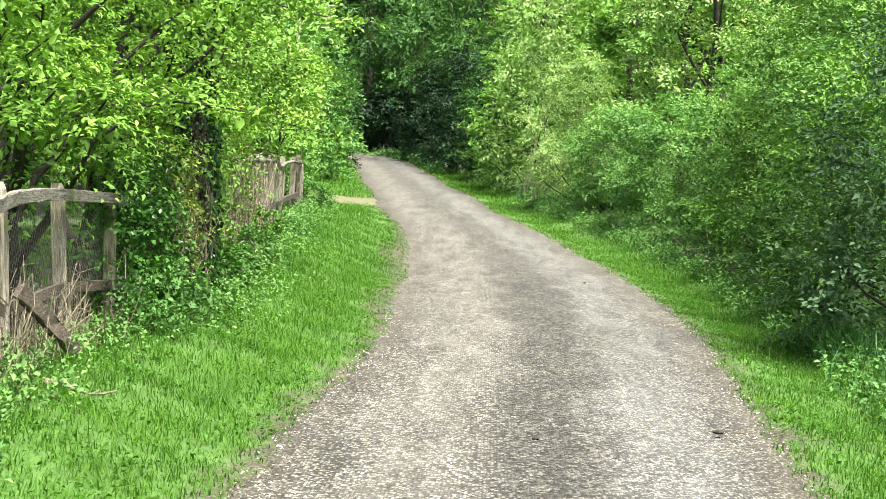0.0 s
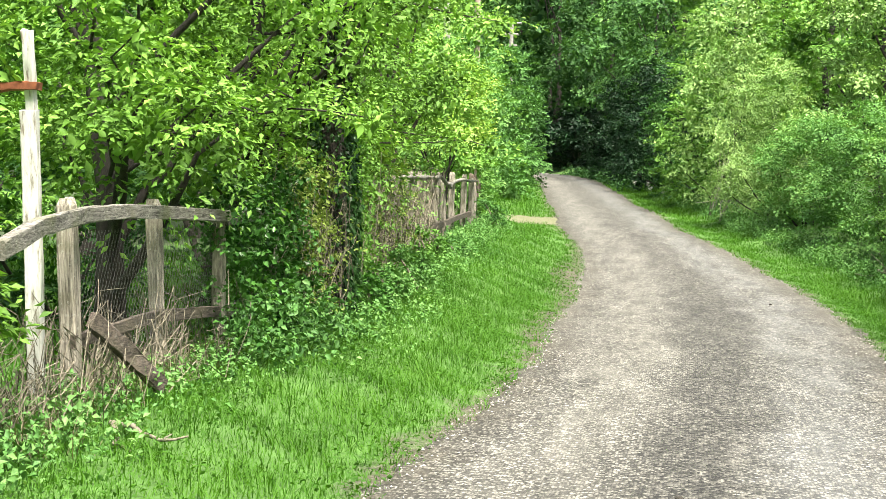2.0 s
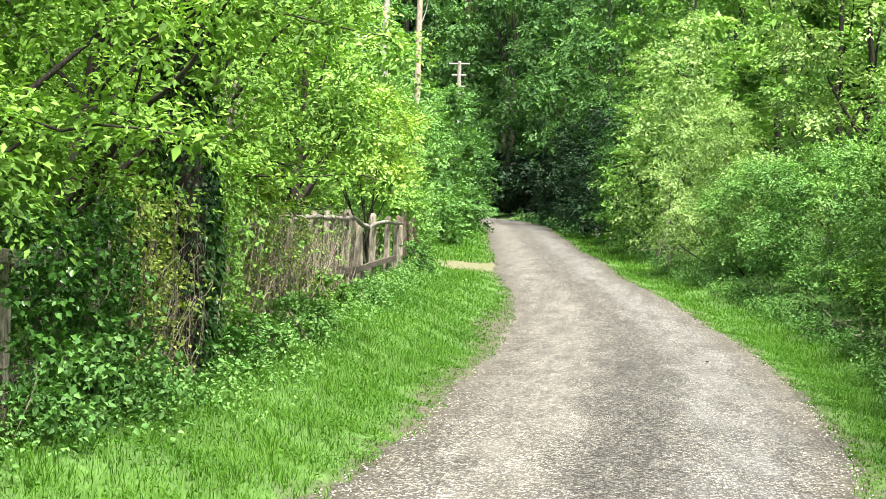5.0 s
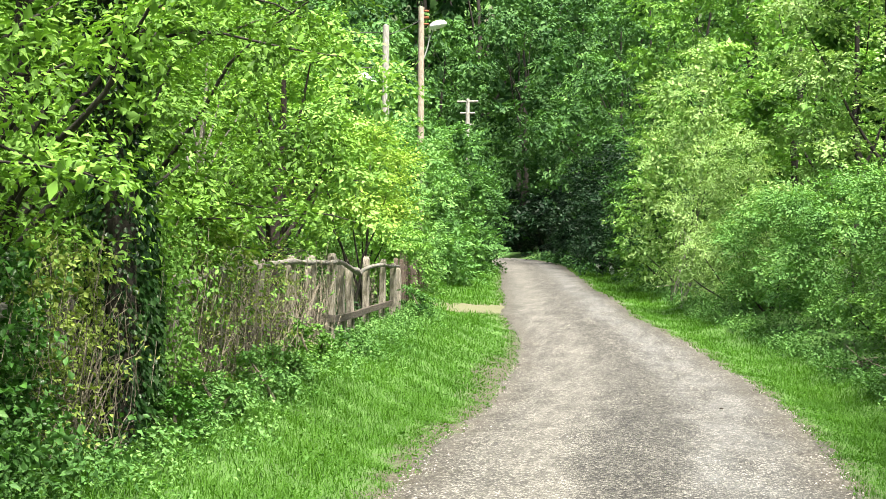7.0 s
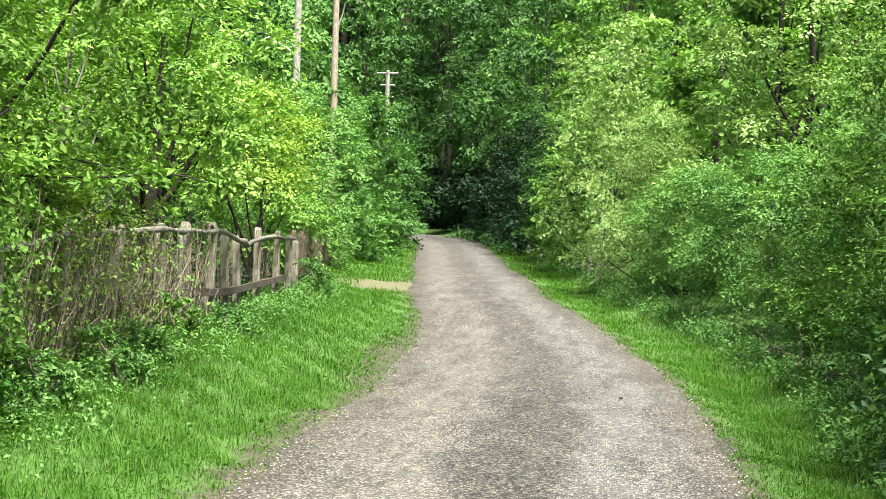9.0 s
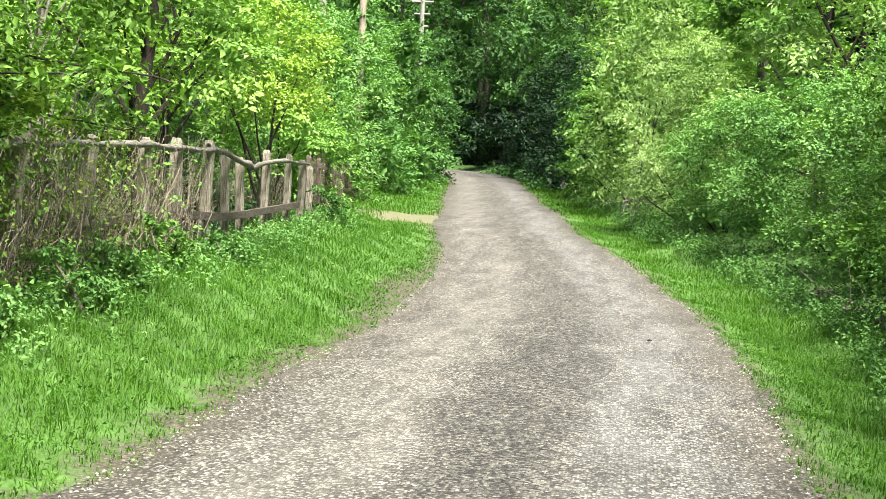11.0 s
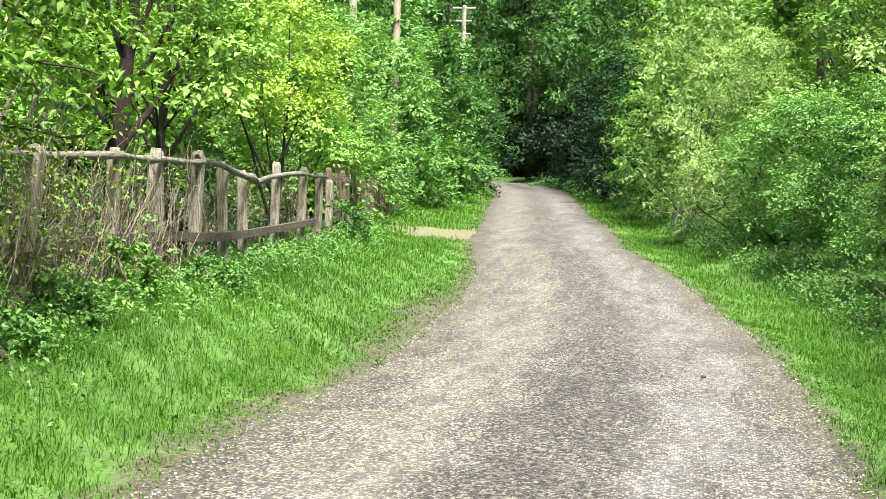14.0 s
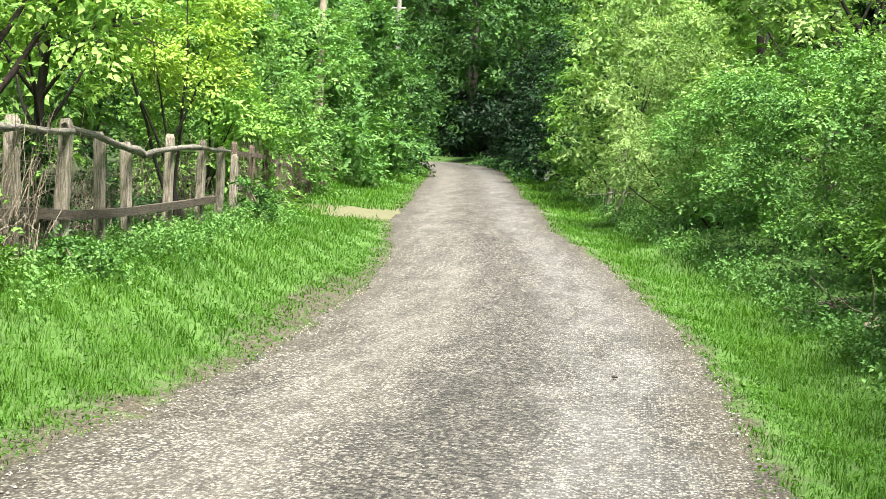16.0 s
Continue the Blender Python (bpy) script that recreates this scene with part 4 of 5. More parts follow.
def wire_netting():
    """Hexagonal-looking netting from crossing zigzag wires."""
    a, b = np.array([-4.10, -1.70, 0.0]), np.array([-4.08, 0.95, 0.0])
    span = np.linalg.norm(b - a)
    cell, pieces = 0.055, []
    n = int(span / cell)
    rows = 17
    for k in range(n):
        s = (k + (np.arange(rows) % 2) * 0.5 + gen_f.normal(0, 0.04, rows)) * cell
        p = a + (b - a) * (s / span)[:, None]
        p[:, 2] = 0.55 + np.arange(rows) * 0.05
        pieces.append(tube(p, np.full(rows, 0.0011), 3))
        s2 = (k - (np.arange(rows) % 2) * 0.5 + gen_f.normal(0, 0.04, rows)) * cell
        q = a + (b - a) * (s2 / span)[:, None]
        q[:, 2] = p[:, 2]
        pieces.append(tube(q, np.full(rows, 0.0011), 3))
    v, f = join_arrays(pieces)
    return mesh_np("netting", v - np.array(near_fence.location), f, M_WIRE)


part("netting", wire_netting(), near_fence, "thin torn wire netting")

v, f = beam(np.array([(0, 0, 0), (0.12, 0.32, -0.24), (0.23, 0.66, -0.50)]), 0.06, 0.11, gen_f, 0.005)
plank = tagged(new("broken_plank", mesh_np("broken_plank", v, f, M_DARKRAIL)), "broken dark brown plank slanting down from the fence", "plank")
plank.location = (-3.98, -1.76, 0.80)

far_fence = thing_at("wooden_fence", -5.0, 16.0, gz(-5.0, 16.0), "old leaning wooden fence with grey posts and round rails", "fence")
for x, y, top, w, tl in [(-4.30, 7.0, 1.75, 0.12, 0), (-4.58, 9.21, 1.88, 0.13, 2), (-4.80, 11.32, 1.99, 0.15, 5), (-4.84, 13.4, 2.06, 0.12, 1), (-4.86, 14.75, 2.12, 0.14, -1),
                         (-4.88, 16.02, 2.15, 0.14, 1.5), (-5.04, 17.64, 2.09, 0.12, -2), (-5.16, 18.9, 2.02, 0.12, -2.5), (-5.37, 21.1, 2.22, 0.12, 0.5),
                         (-5.32, 22.45, 2.20, 0.12, 1), (-5.28, 23.33, 2.14, 0.12, 1), (-5.38, 24.5, 2.05, 0.12, 0)]:
    add_post(far_fence, x, y, top, gen_f, M_POST, w, (0, tl), -4)


def add_log(fence, name, pts, r, label=""):
    p = np.asarray(pts, float)
    dense = np.concatenate([np.linspace(a, b, 4)[:-1] for a, b in zip(p[:-1], p[1:])] + [p[-1:]])
    dense = dense + gen_f.normal(0, 0.012, dense.shape)
    v, f = tube(dense - np.array(fence.location), r * (1 + 0.2 * gen_f.normal(0, 1, len(dense))), 7, 0.15, gen_f)
    return part(name, mesh_np(name, v, f, M_RAIL, True), fence, label)


add_log(far_fence, "top_rail", [(-4.22, 6.8, 1.62), (-4.42, 8.6, 1.78), (-4.70, 11.0, 1.86)], 0.036)
add_log(far_fence, "top_rail", [(-4.68, 10.8, 1.87), (-4.76, 13.4, 1.98), (-4.78, 14.75, 2.01), (-4.80, 16.1, 2.01)], 0.04, "long grey round rail")
add_log(far_fence, "top_rail", [(-4.80, 15.9, 2.09), (-4.95, 17.6, 1.99), (-5.07, 18.9, 1.90), (-5.18, 19.8, 1.88)], 0.04, "sagging grey round rail")
add_log(far_fence, "top_rail", [(-5.10, 19.2, 1.88), (-5.28, 21.1, 2.03), (-5.22, 22.4, 2.07), (-5.18, 23.5, 2.06)], 0.038)
add_beam(far_fence, "lower_rail", [(-4.78, 13.4, 1.15), (-4.79, 14.75, 1.18), (-4.80, 16.0, 1.15), (-4.96, 17.6, 1.15)], 0.06, 0.11, gen_f, M_DARKRAIL, "dark brown lower rail")
add_beam(far_fence, "lower_rail", [(-4.97, 17.5, 1.15), (-5.09, 18.9, 1.17), (-5.29, 21.1, 1.23), (-5.22, 22.9, 1.33)], 0.06, 0.11, gen_f, M_DARKRAIL, "dark brown lower rail")
add_beam(far_fence, "lower_rail", [(-4.66, 10.6, 0.98), (-4.74, 11.9, 1.10), (-4.78, 13.2, 1.16)], 0.06, 0.09, gen_f, M_DARKRAIL, "dark brown lower rail")

board_fence = thing_at("board_fence", -6.8, 35.0, gz(-6.8, 35.0), "dark brown upright board fence half hidden by bushes", "fence")
_board = []
for k in range(4):
    v, f = beam(np.array([(0, 0, -0.1), (0, 0, 0.5), (0, 0, 1.0 + 0.06 * k)]) + np.array([[0, 0, 0.0]]), 0.13 - 0.01 * k, 0.025, gen_f, 0.003)
    _board.append(mesh_np("board", v, f, M_BROWN))
for k in range(118):
    s = (k + 0.3 * gen_f.random()) / 118
    if gen_f.random() < 0.12:
        continue
    y = 25.0 + 21.0 * s
    x = -5.45 - 2.65 * s
    ob = part("board", _board[k % 4], board_fence)
    ob.matrix_basis = Matrix.Translation(Vector((x, y, gz(x, y) + 0.12)) - board_fence.location) @ pose(0, 0, 0, 0, gen_f.normal(0, 2), 97)
for k in range(11):
    s = k / 10
    add_post(board_fence, -5.52 - 2.65 * s, 25.0 + 21.0 * s, gz(-5.5 - 2.65 * s, 25 + 21 * s) + 1.2, gen_f, M_BROWN, 0.1)
for hgt in (0.45, 1.0):
    add_beam(board_fence, "rail", [(-5.49 - 2.65 * s, 25.0 + 21.0 * s, gz(-5.5 - 2.65 * s, 25 + 21 * s) + hgt) for s in np.linspace(0, 1, 9)], 0.04, 0.08, gen_f, M_BROWN)


# ---- white posts ----
def white_post(x, y, top, lean_x, lean_y, bracket):
    t = thing_at("white_post", x, y, gz(x, y), "tall squared post with flaking white paint behind the fence", "post", "white posts")
    h = top - gz(x, y)
    gen = np.random.default_rng(int(abs(x * 100)))
    v, f = beam(np.array([(0, 0, -0.1), (lean_x * 0.4, lean_y * 0.4, h * 0.4), (lean_x * 0.8, lean_y * 0.8, h * 0.8)]), 0.095, 0.085, gen, 0.002)
    part("shaft", mesh_np("shaft", v, f, M_WHITE), t)
    v, f = beam(np.array([(lean_x * 0.8 + 0.015, lean_y * 0.8, h * 0.79), (lean_x, lean_y, h)]), 0.055, 0.05, gen, 0.004)
    part("splintered_top", mesh_np("splintered_top", v, f, M_WHITE), t, "thinner splintered white top")
    if bracket:
        z = h * 0.86
        v, f = beam(np.array([(0.065, 0.0, z), (-0.06, -0.01, z), (-0.20, -0.02, z - 0.015)]) + np.array([[lean_x * 0.86, lean_y * 0.86, 0]]), 0.105, 0.045, gen, 0.002)
        part("bracket", mesh_np("bracket", v, f, M_RUST), t, "rust-red bracket")
    return t


white_post(-4.13, -2.20, 2.52, 0.07, -0.35, True)
white_post(-4.42, -2.75, 2.35, 0.03, -0.2, False)


# ---- ivy, creepers and weeds ----
def ivy_trunk(x, y, top, r, seed):
    gen = np.random.default_rng(seed)
    t = thing_at("ivy_trunk", x, y, gz(x, y) - 0.05, "tree trunk thickly covered in dark ivy at the fence", "tree")
    line = wavy((0, 0, -0.1), (-0.15, 0.1, top), 0.02, gen, 9)
    v, f = tube(line, np.linspace(r, r * 0.6, 9), 9, 0.2, gen)
    part("trunk", mesh_np("trunk", v, f, M_BARK, True), t)
    n = 3800
    s = gen.random(n)
    k = s * 8
    i = np.clip(k.astype(int), 0, 7)
    p = line[i] + (line[i + 1] - line[i]) * (k - i)[:, None]
    a = gen.uniform(0, 2 * np.pi, n)
    out = np.stack([np.cos(a), np.sin(a), gen.normal(0, 0.3, n)], -1)
    base = p + out * (r * (1.0 + 0.9 * gen.random(n)))[:, None]
    size = gen.uniform(0.04, 0.075, n)
    v, f = leaves_on(base, out * 0.5 + np.array([0, 0, -0.6]), size, size * 0.85, gen, 0.2, 0.3)
    part("ivy", mesh_np("ivy", v, f, M_OLDIVY), t, "dark glossy ivy leaves")
    return t


ivy_trunk(-4.02, 4.95, 4.2, 0.15, 31)
ivy_trunk(-4.12, 5.65, 2.3, 0.11, 32)


def scrub(name, x, y, z, n, reach, per, leaf, material, label, category, seed, slim=0.6, upright=0.9, spread=0.5):
    """Low leafy growth over an area, as many stems."""
    gen = np.random.default_rng(seed)
    o = np.stack([x, y, z], -1)
    d = unit(np.array([0, 0, upright]) + gen.normal(0, spread, (len(x), 3)))
    v, f = sprays(o, d, reach * gen.uniform(0.5, 1.3, len(x)), per, leaf, gen, slim, 0.2, 0.15)
    return tagged(new(name, mesh_np(name, v, f, material)), label, category, kind="stuff")


def fence_x(y):
    return np.interp(y, [-6, -3.7, -1.8, 0, 0.9, 4.7, 11.3, 16, 21.2, 23.3, 46], [-3.45, -3.76, -4.08, -4.17, -4.04, -4.1, -4.8, -4.88, -5.38, -5.28, -8.1])


_g = np.random.default_rng(91)
n = 5200
_y = _g.uniform(-6, 27, n)
_x = fence_x(_y) + np.abs(_g.normal(0, 0.5, n)) * np.interp(_y, [-1, 5], [0.55, 1.0]) - 0.15
scrub("nettles", _x, _y, ground_z(_x, _y), n, 0.27, 9, 0.05, M_BRAMBLE, "nettles and brambles growing along the fence foot", "weeds", 92)
# added scrub: its dark leaves cover sunlit verge where shade should lie
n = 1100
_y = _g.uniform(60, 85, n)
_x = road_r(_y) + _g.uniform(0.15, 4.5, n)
scrub("undergrowth", _x, _y, ground_z(_x, _y), n, 0.7, 9, 0.16, M_DARK, "leafy undergrowth added beside the bend to darken the verge", "weeds", 89)
n = 3600
_y = _g.uniform(-4, 45, n)
_x = road_r(_y) + 1.0 + np.abs(_g.normal(0.15, 0.45, n)) + 0.5 * smooth((_y - 8) / 8)
scrub("weeds", _x, _y, ground_z(_x, _y), n, 0.38, 9, 0.058, M_BRAMBLE, "leafy weeds between the verge and the hedge", "weeds", 93)
# low bushes; dark leaf colour carries the shade behind the fence
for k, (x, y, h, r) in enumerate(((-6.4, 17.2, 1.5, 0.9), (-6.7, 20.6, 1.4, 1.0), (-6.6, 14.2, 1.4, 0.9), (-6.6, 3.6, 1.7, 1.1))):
    bush(x, y, h, r, r * 1.4, M_DARK, M_BARK, "low thicket behind the old fence, shade put into its leaf colour", 720 + k, n_clumps=10, twigs=420, leaf=0.08, slim=0.55, name="thicket_bush", group="thicket behind the fence")
for k, (d, y, h, r, m) in enumerate(((0.42, 7.2, 0.75, 0.5, M_BRAMBLE), (0.5, 9.3, 0.95, 0.6, M_BRAMBLE), (0.42, 11.4, 0.7, 0.5, M_BRAMBLE), (0.4, 12.9, 1.25, 0.45, M_HAZEL),
                                     (0.5, 15.2, 0.6, 0.5, M_BRAMBLE), (0.45, 24.4, 1.3, 0.8, M_DEEP), (0.4, 5.9, 0.9, 0.5, M_IVY))):
    bush(float(fence_x(y)) + d, y, h * 0.5, r * 0.65, r * 0.8, m, M_VINE, "low bramble mound growing against the fence", 700 + k, n_clumps=8, twigs=140, per=7, leaf=0.06, slim=0.6,
         stems=4, name="bramble_bush", group="brambles along the fence", reach=0.3)
n = 900
_y = _g.uniform(0.8, 3.3, n)
_x = fence_x(_y) + _g.normal(0.04, 0.12, n)
scrub("ivy", _x, _y, ground_z(_x, _y) + 1.5 * _g.random(n) ** 1.1, n, 0.28, 8, 0.056, M_IVY, "dark ivy smothering the old fence", "ivy", 94, 0.8, 0.2, 0.9)
n = 300
_y = _g.uniform(0.7, 3.2, n)
_x = fence_x(_y) + _g.normal(0.3, 0.2, n)
scrub("brambles", _x, _y, ground_z(_x, _y) + 0.5 * _g.random(n) ** 1.5, n, 0.38, 9, 0.066, M_BRAMBLE, "green brambles climbing through the fence", "brambles", 97, 0.6, 0.5, 0.7)
n = 330
_y = _g.uniform(3.2, 4.7, n)
_x = fence_x(_y) + _g.normal(0.03, 0.1, n)
scrub("creeper", _x, _y, ground_z(_x, _y) + _g.uniform(0.1, 1.7, n), n, 0.26, 8, 0.05, M_DRYLEAF, "yellowing creeper hanging over the fence", "creeper", 98, 0.65, -0.3, 0.7)
n = 460
_y = _g.uniform(5.9, 7.6, n)
_x = fence_x(_y) + _g.normal(0.04, 0.13, n)
scrub("creeper", _x, _y, ground_z(_x, _y) + _g.uniform(0.2, 1.9, n), n, 0.3, 8, 0.06, M_HAZEL, "green creeper hanging over the fence", "creeper", 99, 0.65, -0.4, 0.7)
n = 620
_y = _g.uniform(7.2, 13.5, n)
_x = fence_x(_y) + _g.normal(0.03, 0.14, n)
scrub("creeper", _x, _y, ground_z(_x, _y) + _g.uniform(0.1, 1.6, n), n, 0.28, 7, 0.05, M_DRYLEAF, "yellowing creeper hanging over the fence", "creeper", 95, 0.6, -0.2, 0.8)
n = 260
_y = _g.uniform(7.4, 14.5, n)
_x = fence_x(_y) + _g.normal(0.05, 0.16, n)
scrub("creeper", _x, _y, ground_z(_x, _y) + 1.45 * _g.random(n) ** 1.6, n, 0.3, 7, 0.06, M_HAZEL, "green creeper climbing the fence", "creeper", 96, 0.6, 0.2, 0.9)


def tangle(y0, y1, count, seed, top, label, back=0.0):
    """Dry stems hanging in a tangle over the fence."""
    gen = np.random.default_rng(seed)
    pieces = []
    for k in range(count):
        y = gen.uniform(y0, y1)
        x = float(fence_x(y)) + gen.normal(back, 0.12)
        z = gz(x, y)
        h = top * gen.uniform(0.4, 1.05)
        steps = 9
        p = np.stack([x + np.cumsum(gen.normal(0, 0.045, steps)), y + np.cumsum(gen.normal(0, 0.2, steps)), z + np.linspace(0, h, steps) + gen.normal(0, 0.14, steps)], -1)
        pieces.append(tube(p, np.linspace(0.005, 0.0025, steps), 3))
    v, f = join_arrays(pieces)
    return tagged(new("dry_vines", mesh_np("dry_vines", v, f, M_VINE)), label, "vines", kind="stuff")


tangle(3.2, 4.8, 130, 60, 1.7, "dry brown vines tangled over the fence")
tangle(6.6, 15.0, 520, 61, 1.55, "dry brown vines tangled over the fence")
tangle(13.5, 25.0, 330, 64, 1.3, "dry brown stems in a thicket behind the fence", -0.7)
tangle(-3.2, 0.6, 160, 62, 0.6, "dry tangled stems at the foot of the fence")

_g = np.random.default_rng(63)
_y = _g.uniform(-3.6, 0.8, 800)
_x = fence_x(_y) + _g.normal(0.05, 0.14, 800)
blades("dry_grass", _x, _y, _g.uniform(0.15, 0.42, 800), _g.uniform(0.004, 0.007, 800), M_DRYGRASS, _g, "pale dry grass under the broken fence", 0.9)
_y = _g.normal(3.4, 0.9, 420)
_x = road_r(_y) + 1.35 + _g.normal(0, 0.16, 420)
blades("reeds", _x, _y, _g.uniform(0.3, 0.62, 420), _g.uniform(0.010, 0.016, 420), M_REED, _g, "clump of blue-green reed blades at the verge", 0.35)


# ---- poles and cables ----
def pole(name, x, y, top, r, material, label):
    t = thing_at(name, x, y, gz(x, y), label, "pole")
    h = top - gz(x, y)
    gen = np.random.default_rng(5)
    v, f = tube(np.linspace((0, 0, -0.3), (0, 0, h), 9), np.linspace(r, r * 0.75, 9), 12)
    part("shaft", mesh_np("shaft", v, f, material, True), t)
    v, f = tube(np.array([(0, 0, h), (0, 0, h + 0.05)]), np.array([r * 0.75, 0.01]), 12)
    part("cap", mesh_np("cap", v, f, material), t)
    return t, h


def arm(parent, name, pts, r, material, sides=8):
    v, f = tube(pts, np.full(len(pts), r), sides)
    return part(name, mesh_np(name, v, f, material, True), parent)


def lamp_head(parent, x, y, z, dx, dy):
    bm = bmesh.new()
    bmesh.ops.create_uvsphere(bm, u_segments=16, v_segments=10, radius=0.5)
    for q in bm.verts:
        q.co = Vector((q.co.x * 0.62, q.co.y * 0.36, q.co.z * (0.34 if q.co.z > 0 else 0.22)))
    me = bm_mesh("head", bm, M_LAMP, True)
    ob = part("head", me, parent, "pale oval lamp head")
    ob.matrix_basis = pose(x, y, z, 0, -12, math.degrees(math.atan2(dy, dx)))
    return ob


lamp, lh = pole("street_lamp", -8.0, 42.6, 11.04, 0.13, M_POLE, "wooden street lamp pole with a white oval lamp")
lamp_arm = arm(lamp, "arm", [(0.1, 0, lh - 1.7), (0.22, -0.02, lh - 1.35), (0.30, -0.03, lh - 1.0), (0.45, -0.05, lh - 0.72)], 0.022, M_STEEL)
lamp_head(lamp_arm, 0.58, -0.06, lh - 0.62, 1, -0.1)
for dz in (0.12, 0.34, 0.56):
    arm(lamp, "insulator", [(0.0, 0, lh - dz), (0.26, 0, lh - dz)], 0.035, M_RUST)

old_pole, oh = pole("utility_pole", -8.6, 39.5, 9.9, 0.14, M_GREYPOLE, "grey weathered wooden utility pole without crossarm")
old_arm = arm(old_pole, "arm", [(-0.05, 0, oh - 2.0), (-0.35, 0, oh - 1.75), (-0.55, 0, oh - 1.72)], 0.025, M_STEEL)
lamp_head(old_arm, -0.75, 0, oh - 1.62, -1, 0.0)

cross, ch = pole("utility_pole", -9.3, 63.4, 10.6, 0.13, M_GREYPOLE, "pale utility pole with short crossarms")
for dz, w in ((0.1, 0.5), (0.65, 0.35), (1.2, 0.3)):
    arm(cross, "crossarm", [(-w, 0, ch - dz), (w, 0, ch - dz)], 0.05, M_GREYPOLE)


def cable(a, b, sag, label):
    t = np.linspace(0, 1, 24)[:, None]
    p = np.array(a) + (np.array(b) - np.array(a)) * t
    p[:, 2] -= sag * 4 * (t * (1 - t))[:, 0]
    v, f = tube(p, np.full(24, 0.014), 5)
    return tagged(new("cable", mesh_np("cable", v, f, M_CABLE, True)), label, "cable", "overhead cables")


cable((-8.6, 39.5, 9.9 - 0.3), (-8.0, 42.6, 11.04 - 0.4), 0.05, "black overhead cable between two poles")
cable((-8.6, 39.5, 9.9 - 0.2), (-34, 34, 9.9 + 0.6), 0.5, "black overhead cable running off over the garden")
cable((-8.6, 39.5, 9.9 - 1.3), (-34, 32, 9.9 - 1.5), 0.4, "black overhead cable running off over the garden")
cable((-8.0, 42.6, 11.04 - 0.5), (-9.3, 63.4, 10.6 - 0.1), 0.3, "black overhead cable between two poles")


# ---- small things ----
def dead_branches(x, y, z, count, size, seed, material, label, flat=0.4, up=0.0):
    """A bare, forking branch."""
    gen = np.random.default_rng(seed)
    t = thing_at("dead_branch", x, y, z, label, "branch", "dead branches")
    for k in range(count):
        a = gen.uniform(-1.2, 1.2)
        end = np.array([np.cos(a) * (1 - 0.4 * up), np.sin(a), gen.normal(0, flat) + up]) * size * gen.uniform(0.5, 1)
        p = wavy((0, 0, 0), end, 0.05, gen, 8)
        pieces = [tube(p, np.linspace(0.022, 0.006, 8), 5)]
        for j in (3, 5):
            e2 = p[j] + gen.normal(0, 0.4, 3) * size * 0.6
            pieces.append(tube(wavy(p[j], e2, 0.05, gen, 6), np.linspace(0.010, 0.004, 6), 4))
        v, f = join_arrays(pieces)
        part("twig", mesh_np("twig", v, f, material, True), t)
    return t


dead_branches(-6.5, 19.3, 3.3, 11, 2.1, 71, M_BARK, "bare dark dead branches above the fence", 0.2, 0.35)
dead_branches(-6.0, 20.4, 3.7, 6, 1.0, 72, M_BARK, "bare dark dead branches above the fence")
for k, y in enumerate((13, 15.4, 17.2, 19.5)):
    x = float(road_r(y)) + 1.9
    dead_branches(x, y, gz(x, y) + 0.12, 5, 1.1, 80 + k, M_VINE, "fallen dry branches at the hedge foot", 0.12)
for k, y in enumerate((34.5, 37.0)):
    x = float(road_r(y)) + 1.5
    dead_branches(x, y, gz(x, y), 6, 1.5, 90 + k, M_PALEBARK, "pale bare stems standing in the hedge", 0.15, 1.3)
for k, (x, y) in enumerate(((-6.0, 12.2), (-6.2, 13.8))):
    dead_branches(x, y, gz(x, y), 5, 1.9, 95 + k, M_PALEBARK, "pale bare stems rising behind the fence", 0.15, 1.5)
x, y = -3.62, -2.3
dead_branches(x, y, gz(x, y) + 0.05, 2, 0.8, 85, M_VINE, "pale dead stick lying in the grass", 0.05)


def flower(x, y, seed):
    gen = np.random.default_rng(seed)
    t = thing_at("cow_parsley", x, y, gz(x, y), "small white flowering weed at the verge", "flower", "white flowers")
    v, f = tube(np.array([(0, 0, 0), (0.01, 0, 0.3), (0.0, 0.01, 0.55)]), np.array([0.006, 0.005, 0.004]), 5)
    part("stem", mesh_np("stem", v, f, M_BRAMBLE), t)
    n = 40
    base = np.array([0, 0, 0.56]) + gen.normal(0, 1, (n, 3)) * np.array([0.05, 0.05, 0.05])
    v, f = leaves_on(base, gen.normal(0, 1, (n, 3)), np.full(n, 0.035), np.full(n, 0.03), gen, 0, 1)
    tagged(part("umbel", mesh_np("umbel", v, f, M_PETAL), t), kind="stuff")


for k, (d, y) in enumerate(((0.9, 50), (1.1, 53.5), (0.8, 57), (1.2, 47))):
    flower(float(road_r(y)) + d, y, 600 + k)

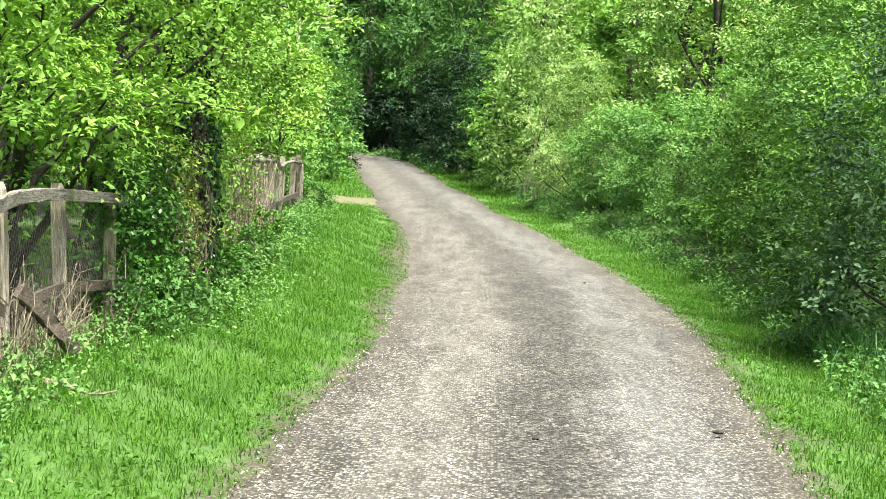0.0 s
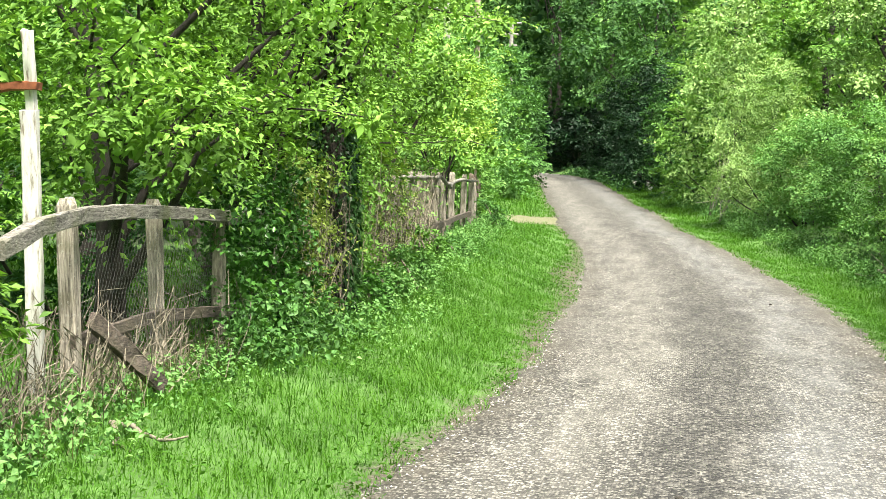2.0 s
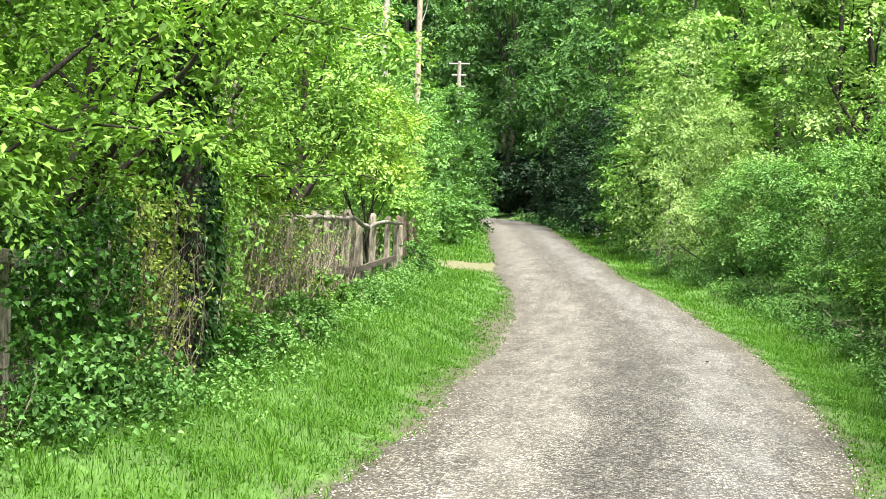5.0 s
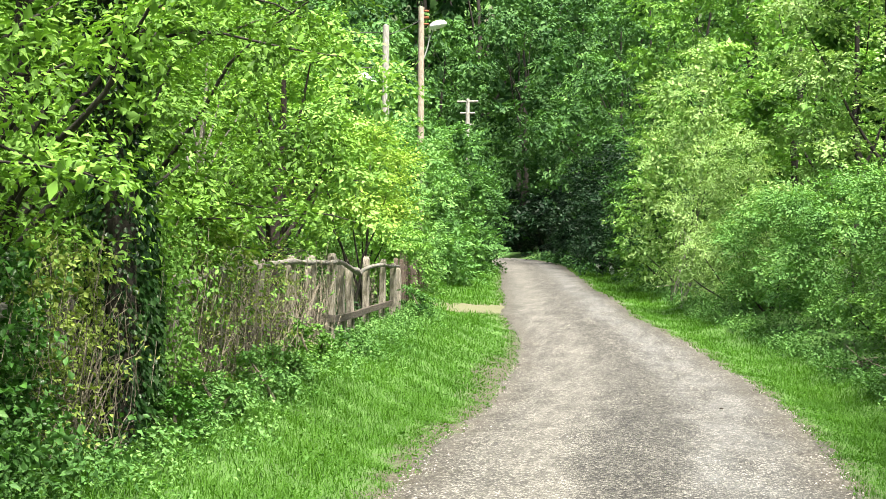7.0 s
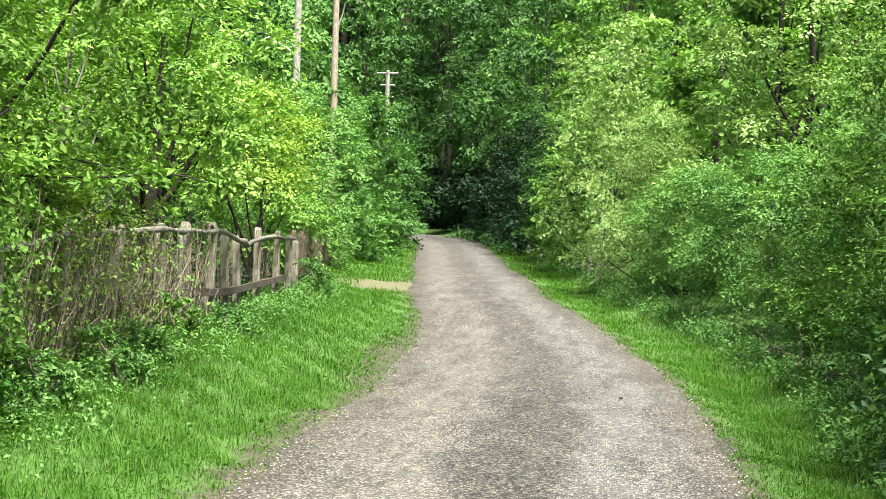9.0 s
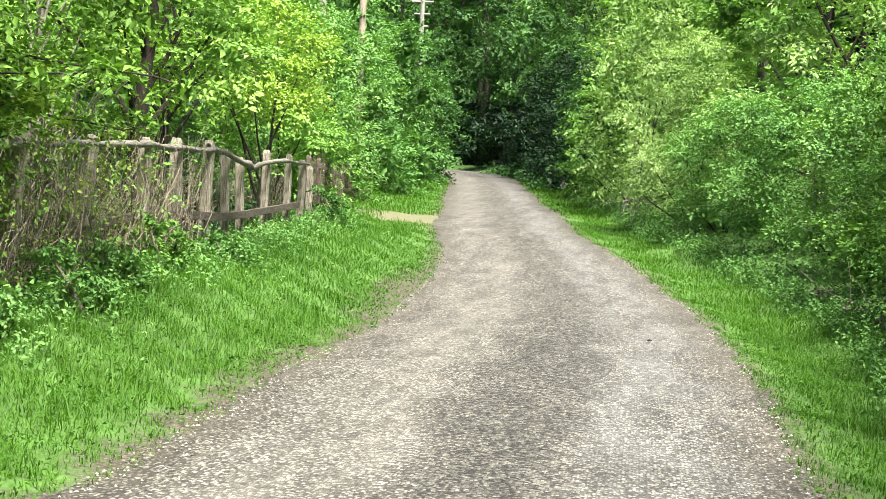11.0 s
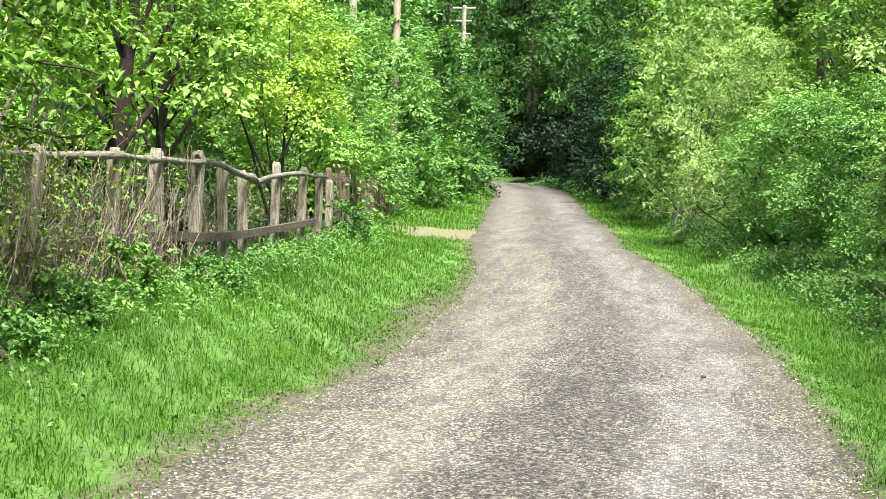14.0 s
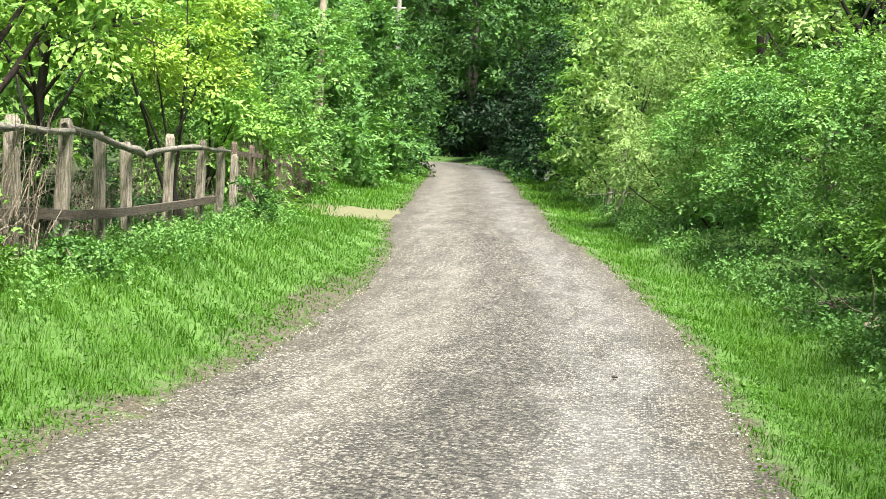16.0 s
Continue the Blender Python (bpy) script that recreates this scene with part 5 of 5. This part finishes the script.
gen_s = np.random.default_rng(900)


def loose_stones():
    """Loose chippings along both edges of the lane and scattered on it."""
    n = 6000
    y = gen_s.uniform(-5, 26, n)
    side = gen_s.random(n) < 0.5
    d = np.abs(gen_s.normal(0, 0.3, n)) - 0.05
    x = np.where(side, road_l(y) + d, road_r(y) - d)
    z = road_z(y) + 0.012
    r = gen_s.uniform(0.004, 0.012, n)
    oct_v = np.array([(1, 0, 0), (0, 1, 0), (-1, 0, 0), (0, -1, 0), (0, 0, 0.8), (0, 0, -0.6)])
    v = np.stack([x, y, z], -1)[:, None] + oct_v[None] * r[:, None, None] * gen_s.uniform(0.6, 1.3, (n, 6, 1))
    fo = np.array([(0, 1, 4), (1, 2, 4), (2, 3, 4), (3, 0, 4)])
    f = (np.arange(n) * 6)[:, None, None] + fo[None]
    m, nd, ln, b = mat("chipping")
    g = nd.new("ShaderNodeNewGeometry")
    r2 = ramp(nd, [(0.0, (0.05, 0.048, 0.044)), (0.5, (0.15, 0.145, 0.132)), (1.0, (0.34, 0.33, 0.30))])
    ln.new(g.outputs["Random Per Island"], r2.inputs[0])
    ln.new(r2.outputs[0], b.inputs["Base Color"])
    b.inputs["Roughness"].default_value = 0.85
    return tagged(new("chippings", mesh_np("chippings", v.reshape(-1, 3), f.reshape(-1, 3), m)), "loose grey chippings along the lane's edges", "gravel", kind="stuff")


loose_stones()


def clod(x, y, size, seed):
    """A small dark clod lying on the lane."""
    gen = np.random.default_rng(seed)
    bm = bmesh.new()
    bmesh.ops.create_icosphere(bm, subdivisions=2, radius=size)
    for q in bm.verts:
        q.co = Vector((q.co.x * 1.3, q.co.y, q.co.z * 0.55)) * float(gen.uniform(0.75, 1.2))
    ob = tagged(new("clod", bm_mesh("clod", bm, M_BARK)), "small dark clod of earth lying on the lane", "clod", "clods on the lane")
    ob.location = (x, y, float(road_z(y)) + 0.045)


clod(0.955, -2.16, 0.028, 1)
clod(-0.30, -2.70, 0.020, 2)
clod(1.00, 13.45, 0.022, 3)
